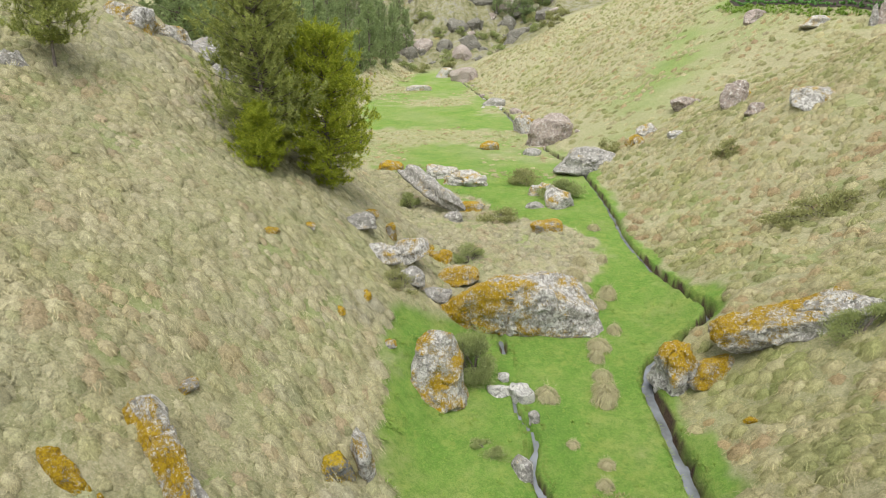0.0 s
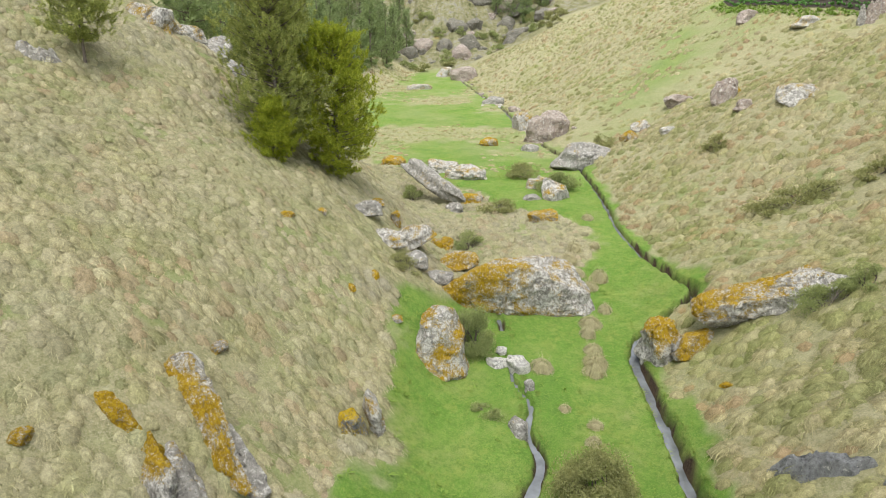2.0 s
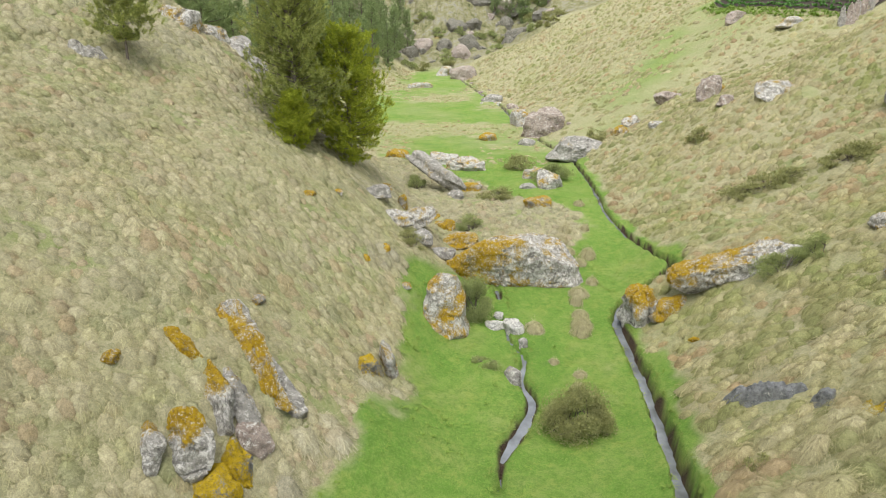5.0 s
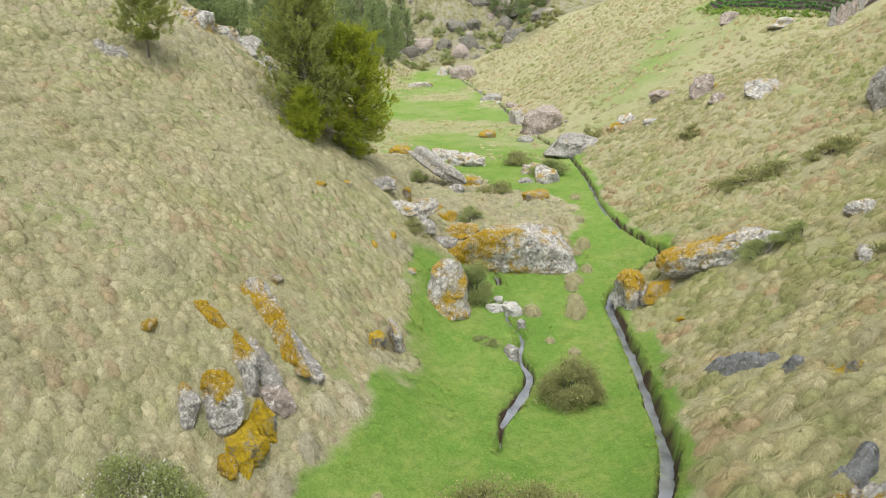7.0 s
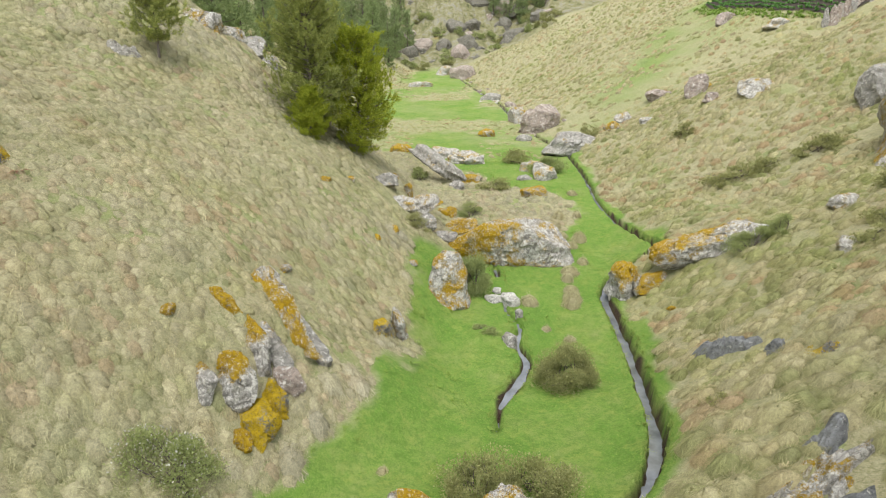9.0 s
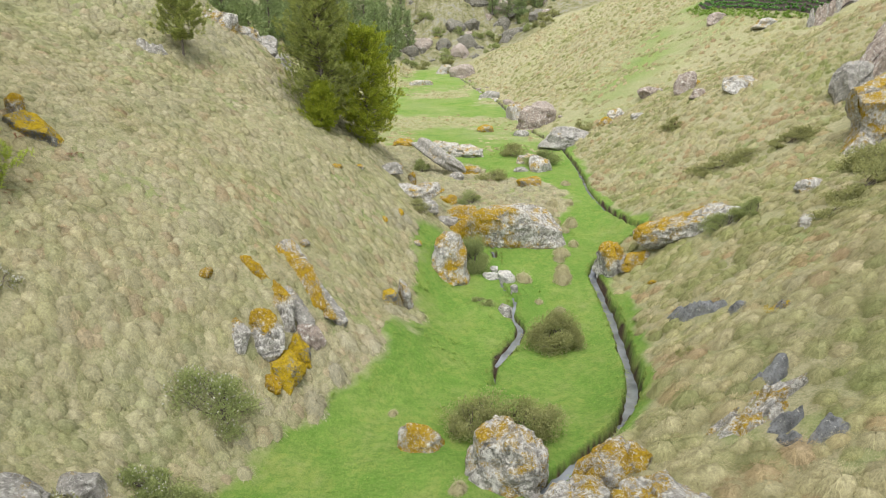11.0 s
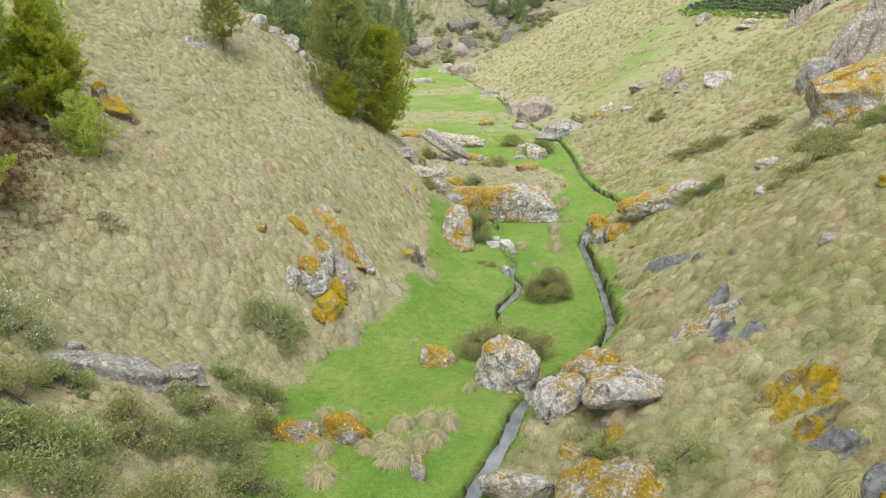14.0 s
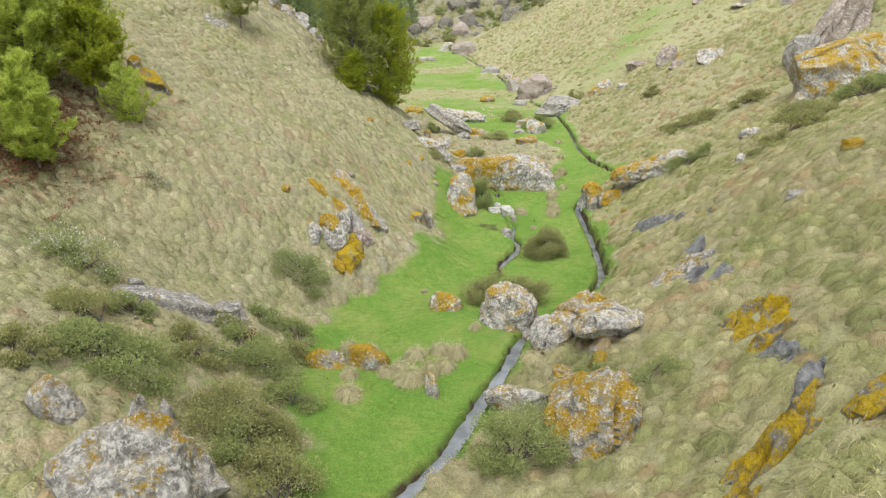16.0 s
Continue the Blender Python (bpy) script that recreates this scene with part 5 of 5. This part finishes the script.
# the pine wood further up the valley, of a few kinds of tree
wood = []
for k, (hh, rr, dd, s) in enumerate(((13.0, 3.0, 0.9, 0.7), (14.5, 2.8, 0.8, 0.6), (11.5, 3.0, 1.0, 0.6), (10.0, 2.4, 0.75, 0.5))):
    wood.append(make_pine("pine", -22 - 4 * k, 112 + 3 * k, hh, rr, NEEDLE_FAR, "tall blue-green pine in a dense wood", 40 + k, 0.06, 720, gap=1.1, needle=0.82, density=dd, shape=s, group="pines of the wood", sink=0.4, blades=5))
rng = np.random.RandomState(77)
spots = []
for k in range(900):
    y = rng.uniform(92, 178)
    edge = np.interp(y, (92, 104, 125, 150, 178), (-24, -15.5, -11, -8, -7))
    x = edge - abs(rng.normal()) * 11 - rng.uniform(0, 4)
    if all((x - a) ** 2 + (y - b) ** 2 > 9.0 for a, b in spots) and len(spots) < 52:
        spots.append((x, y))
for k in range(400):
    x, y = rng.uniform(-46, -23), rng.uniform(62, 92)
    if x < -0.36 * y + 1 and x > -0.62 * y and all((x - a) ** 2 + (y - b) ** 2 > 12.0 for a, b in spots) and len(spots) < 66:
        spots.append((x, y))
for k in range(300):
    x, y = rng.uniform(14, 34), rng.uniform(176, 200)
    if all((x - a) ** 2 + (y - b) ** 2 > 16.0 for a, b in spots) and len(spots) < 80:
        spots.append((x, y))
for k, (x, y) in enumerate(spots):
    s = rng.uniform(0.75, 1.1)
    copy_thing(wood[k % 4], pose(x, y, g(x, y) - 0.4, 0, 0, rng.uniform(0, 360)) @ Matrix.Scale(s, 4))

# crags at the head of the valley, and the stone pillars beside them
rng = np.random.RandomState(31)
for k in range(70):
    x, y = rng.uniform(-16, 30), rng.uniform(156, 215)
    hh = 1.5 + 5.0 * rng.rand() ** 2
    boulder("grey crag on the rocky slope at the valley's head", x, y, (hh * rng.uniform(0.8, 1.6), hh, hh), (ROCK_CRAG, ROCK_BROWN, ROCK_CRAG)[k % 3], rng.uniform(0, 180), (0, rng.uniform(-20, 20)), 0.66, seed=200 + k, level=3, facets=12, name="crag", group="crags at the valley's head")
for k in range(22):
    x, y = rng.uniform(24, 50), rng.uniform(180, 202)
    hh = rng.uniform(7, 14)
    boulder("tall grey stone pillar above the valley's head", x, y, (hh * 0.28, hh * 0.28, hh), ROCK_CRAG if k % 2 else ROCK_BROWN, rng.uniform(0, 180), (0, rng.uniform(-8, 8)), 0.2, seed=300 + k, level=3, facets=10, name="stone_pillar", group="stone pillars", taper=0.4)
for k in range(14):
    y = 62.5 + rng.uniform(-0.8, 0.8) + 0.25 * k
    boulder("upright weathered stone in a row above the slope", 43.6 + 0.62 * k, y + 3.2, (1.0, 0.9, 2.6 + rng.uniform(-0.5, 0.6)), ROCK_BROWN if k % 3 else ROCK_GREY, rng.uniform(0, 90), (0, 10), 0.25, seed=340 + k, level=3, facets=8, name="stone_pillar", group="row of upright stones", taper=0.2)
for k in range(40):
    x, y = rng.uniform(-16, 30), rng.uniform(148, 205)
    make_shrub("shrub", x, y, (4.5, 3.5, 2.4), LEAF_OLIVE if k % 2 else LEAF_GREEN, "dark shrub on the rocky slope at the valley's head", 420, seed=90 + k, lobes=8, leaf=0.34)
# stones along the far stream bed
for k in range(13):
    y = rng.uniform(56, 125)
    x = float(hermite(CANAL_Y, CANAL_X, y)) + rng.normal() * 1.8
    w = 0.5 + 1.8 * rng.rand() ** 2
    boulder("pale stone in the far stream bed", x, y, (w, w * 0.8, w * 0.6), ROCK_BROWN if k % 3 else ROCK_SOME, rng.uniform(0, 180), (0, 0), 0.4, seed=360 + k, level=2, group="stones of the stream bed")

BLOCKED.append((-18.4, 5.0, 2.0))
BLOCKED.append((-17.8, 2.6, 1.3))
# ---- grass ----
def crop_edge(y):
    return np.interp(y, (60, 68, 70.5, 73, 79, 84, 94), (49.0, 45.6, 44.0, 42.4, 41.3, 40.3, 40.6))


off_field = lambda x, y: ((x < crop_edge(y) - 0.4) | (y < 66) | (y > 96)) & ((np.abs(x - 0.75 * (y - 66) - 20) > 6.5) | (y > 105) | (vnoise(x * 0.4, y * 0.4, seed=55) > 0.05))
steep = lambda x, y: x < hermite(LAWN_Y, LAWN_X, y) + 1.0
gentle = lambda x, y: x > hermite(CANAL_Y, CANAL_X, y)
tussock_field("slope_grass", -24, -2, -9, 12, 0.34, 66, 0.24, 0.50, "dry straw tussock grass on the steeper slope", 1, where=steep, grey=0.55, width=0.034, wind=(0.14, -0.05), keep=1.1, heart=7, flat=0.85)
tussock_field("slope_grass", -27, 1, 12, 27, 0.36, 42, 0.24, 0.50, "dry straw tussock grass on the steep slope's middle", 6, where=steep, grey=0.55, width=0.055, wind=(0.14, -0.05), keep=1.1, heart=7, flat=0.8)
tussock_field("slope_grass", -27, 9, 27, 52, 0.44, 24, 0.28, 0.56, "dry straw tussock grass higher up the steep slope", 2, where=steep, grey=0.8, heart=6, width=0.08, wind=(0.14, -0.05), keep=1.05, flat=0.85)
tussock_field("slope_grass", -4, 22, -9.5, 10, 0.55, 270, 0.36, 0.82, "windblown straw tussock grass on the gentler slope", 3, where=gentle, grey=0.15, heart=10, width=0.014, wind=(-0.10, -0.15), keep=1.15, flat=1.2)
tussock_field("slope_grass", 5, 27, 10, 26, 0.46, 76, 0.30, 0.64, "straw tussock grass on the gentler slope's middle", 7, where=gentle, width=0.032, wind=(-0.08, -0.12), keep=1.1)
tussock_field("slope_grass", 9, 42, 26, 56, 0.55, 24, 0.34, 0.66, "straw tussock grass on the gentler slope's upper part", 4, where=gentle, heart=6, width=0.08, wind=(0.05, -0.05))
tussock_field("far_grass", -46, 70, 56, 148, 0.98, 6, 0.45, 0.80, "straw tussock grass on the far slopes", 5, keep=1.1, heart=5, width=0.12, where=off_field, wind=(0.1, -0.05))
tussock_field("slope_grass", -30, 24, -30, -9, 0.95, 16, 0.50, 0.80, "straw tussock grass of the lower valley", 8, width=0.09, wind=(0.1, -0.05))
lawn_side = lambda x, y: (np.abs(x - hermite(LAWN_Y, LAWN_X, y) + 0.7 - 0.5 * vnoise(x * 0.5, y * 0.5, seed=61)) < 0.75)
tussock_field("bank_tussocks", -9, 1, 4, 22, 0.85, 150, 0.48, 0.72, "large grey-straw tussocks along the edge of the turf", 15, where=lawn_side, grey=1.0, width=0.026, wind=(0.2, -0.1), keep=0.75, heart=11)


def lawn_tufts():
    rng = np.random.RandomState(9)
    x, y = scatter(-8, 12, -9, 50, 0.55, rng)
    ok = (lawn_mask(x, y) > 0.6) & (np.abs(off_line(x, y, CANAL_Y, CANAL_X)) > 0.45) & is_free(x, y, -0.1)
    b = np.abs(off_line(x, y, BROOK_Y, BROOK_X)) + 5 * ((y < 10) | (y > 24.5))
    ok &= b > 0.36
    x, y = x[ok], y[ok]
    v, t = clumps(x, y, ground(x, y) + 0.02, rng.uniform(0.06, 0.15, len(x)) * (1 + 0.5 * vnoise(x * 0.6, y * 0.6, seed=77)), 9, rng, width=0.20, spread=1.1)
    thing("turf_blades", tri_mesh("turf_blades", v, t, BLADE), Matrix(), "short green blades of the grazed turf", "grass", kind="stuff")


def bank_sedge():
    rng = np.random.RandomState(10)
    P = []
    for ys, xs, half, y0, y1 in ((CANAL_Y, CANAL_X, 0.34, -14, 24), (BROOK_Y, BROOK_X, 0.34, 10.4, 24.3)):
        y = rng.uniform(y0, y1, int((y1 - y0) * 11))
        side = np.where(rng.rand(len(y)) < 0.62, 1, -1)
        c, t = hermite(ys, xs, y), (hermite(ys, xs, y + 0.05) - hermite(ys, xs, y)) / 0.05
        k = half * rng.uniform(0.85, 1.3, len(y)) / np.sqrt(1 + t * t)
        P.append(np.stack([c + side * k, y - side * k * t], -1))
    P = np.concatenate(P)
    v, t = clumps(P[:, 0], P[:, 1], ground(P[:, 0], P[:, 1]) + 0.03, rng.uniform(0.08, 0.19, len(P)), 9, rng, width=0.09, spread=0.7)
    thing("bank_grass", tri_mesh("bank_grass", v, t, SEDGE), Matrix(), "dark sedge overhanging the water's edge", "grass", kind="stuff")


def meadow_tufts():
    """Low brownish tussocks in patches over the upper meadow."""
    rng = np.random.RandomState(14)
    x, y = scatter(-13, 11, 50, 125, 0.8, rng)
    ok = (lawn_mask(x, y) > 0.5) & (vnoise(x * 0.14, y * 0.10, seed=33) + 0.5 * vnoise(x * 0.5, y * 0.5, seed=38) > 0.05) & is_free(x, y)
    x, y = x[ok], y[ok]
    v, t, tn = mops(x, y, ground(x, y) - 0.03, rng.uniform(0.30, 0.55, len(x)), 10, rng, width=0.08, heart=6, flat=0.7)
    thing("meadow_grass", tri_mesh("meadow_grass", v, t, STRAW, True, tn), Matrix(), "low brownish tussocks scattered over the upper meadow", "grass", kind="stuff")


lawn_tufts()
bank_sedge()
meadow_tufts()


def single_tussock(seed):
    rng = np.random.RandomState(seed)
    z = np.zeros(1)
    v, t, tn = mops(z, z, z, np.array([0.8]), 620, rng, wind=(0.16, -0.10), width=0.022, heart=14)
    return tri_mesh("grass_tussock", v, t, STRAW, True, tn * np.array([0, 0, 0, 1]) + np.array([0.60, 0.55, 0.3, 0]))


TUSSOCKS = [single_tussock(s) for s in (3, 4, 5)]


def tussock(x, y, s, k):
    thing("grass_tussock", TUSSOCKS[k % 3], pose(x, y, g(x, y) - 0.05, 6 * math.sin(5 * k), 6 * math.cos(3 * k), 40 * k) @ Matrix.Diagonal((1.05 * s, 1.05 * s * (0.8 + 0.1 * (k % 4)), 1.6 * s * (0.85 + 0.12 * (k % 3)), 1)), "straw-coloured tussock standing in the green turf", "grass", "tussocks on the turf")


k = 0
for x, y, s in ((-1.65, 1.3, 0.85), (-1.0, 1.0, 0.75), (-2.6, 0.9, 0.8), (-2.7, -0.6, 0.95), (-2.0, -0.2, 0.7), (-1.5, 0.2, 0.8), (-4.9, -1.6, 0.85), (-5.3, 1.4, 0.6),
                (-3.7, -0.2, 0.7), (-3.2, 0.2, 0.6), (-5.0, -0.4, 0.6), (-4.4, 1.4, 0.6), (6.2, 20.4, 0.95), (6.0, 19.8, 0.8), (6.3, 21.4, 0.7), (6.6, 23.4, 0.8)):
    tussock(x, y, s, k)
    k += 1
for x, y, s in ((6.3, 22.6, 0.7), (3.9, 20.2, 0.85), (5.3, 16.6, 0.5), (5.0, 15.6, 0.45), (7.6, 24.6, 0.7), (7.4, 26.8, 0.75), (8.0, 27.6, 0.8), (7.0, 28.2, 0.7),
                (6.6, 26.2, 0.6), (8.6, 31.4, 0.6), (9.2, 36.0, 0.7), (4.4, 17.6, 0.4), (-0.2, 3.2, 0.5), (-2.4, 7.4, 0.35), (6.8, 29.6, 0.8), (7.3, 30.8, 0.7)):
    tussock(x, y, s, k)
    k += 1


# ---- the crop field above the right slope ----
def crop_field():
    x0, x1, y0, y1 = 41.5, 66, 67, 95
    low = crop_edge
    n, m = 60, 40
    yy = np.linspace(y0, y1, n)
    V, T = [], []
    for y in yy:
        a = low(y) + 0.6
        for j in range(m):
            x = a + (x1 - a) * j / (m - 1)
            V.append((x, y))
    V = np.array(V)
    z = ground(V[:, 0], V[:, 1]) + 0.12
    idx = np.arange(n * m).reshape(n, m)
    quads = np.stack([idx[:-1, :-1], idx[:-1, 1:], idx[1:, 1:], idx[1:, :-1]], -1).reshape(-1, 4)
    k = Nodes("ploughed_soil", 0.95, 0.1)
    soil = k.done(k.ramp(k.noise(2.5, 4), (0.3, (0.035, 0.030, 0.026)), (0.7, (0.075, 0.062, 0.05))))
    base = thing("crop_field", tri_mesh("crop_field", np.concatenate([V, z[:, None]], 1), quads, soil), Matrix(), "terraced field of dark soil with green crop rows", "field", kind="structure")
    rng = np.random.RandomState(6)
    P = []
    for r in range(34):
        y = np.arange(y0 + 1, y1, 0.34)
        x = low(y) + 1.0 + r * 0.92 + rng.normal(size=len(y)) * 0.08
        P.append(np.stack([x, y], -1))
    P = np.concatenate(P)
    P = P[P[:, 0] < x1]
    green = blade_material("crop_leaves", (0.06, 0.16, 0.04), (0.15, 0.30, 0.07))
    v, t = clumps(P[:, 0], P[:, 1], ground(P[:, 0], P[:, 1]) + 0.12, rng.uniform(0.34, 0.50, len(P)), 6, rng, width=0.42)
    thing("crop_rows", tri_mesh("crop_rows", v, t, green), Matrix(), "rows of green crop plants in dark soil", "crops", kind="stuff")
    y = np.repeat(np.arange(y0, y1, 0.3), 4)
    x = low(y) + rng.uniform(-1.1, 0.5, len(y))
    v, t = clumps(x, y, ground(x, y), rng.uniform(0.3, 0.55, len(y)), 8, rng, width=0.25)
    thing("field_edge_grass", tri_mesh("field_edge_grass", v, t, BLADE), Matrix(), "bright green grass along the field's edge", "grass", kind="stuff")


crop_field()


# ---- pine litter under the small plantation ----
def litter():
    rng = np.random.RandomState(12)
    x, y = rng.normal(-18.4, 1.5, 2600), rng.normal(4.6, 2.3, 2600)
    v, t = clumps(x, y, ground(x, y) + 0.02, rng.uniform(0.12, 0.34, len(x)), 6, rng, width=0.14, spread=1.6)
    thing("pine_litter", tri_mesh("pine_litter", v, t, LEAF_RED), Matrix(), "red-brown needles and twigs under young pines", "litter", kind="stuff")


litter()
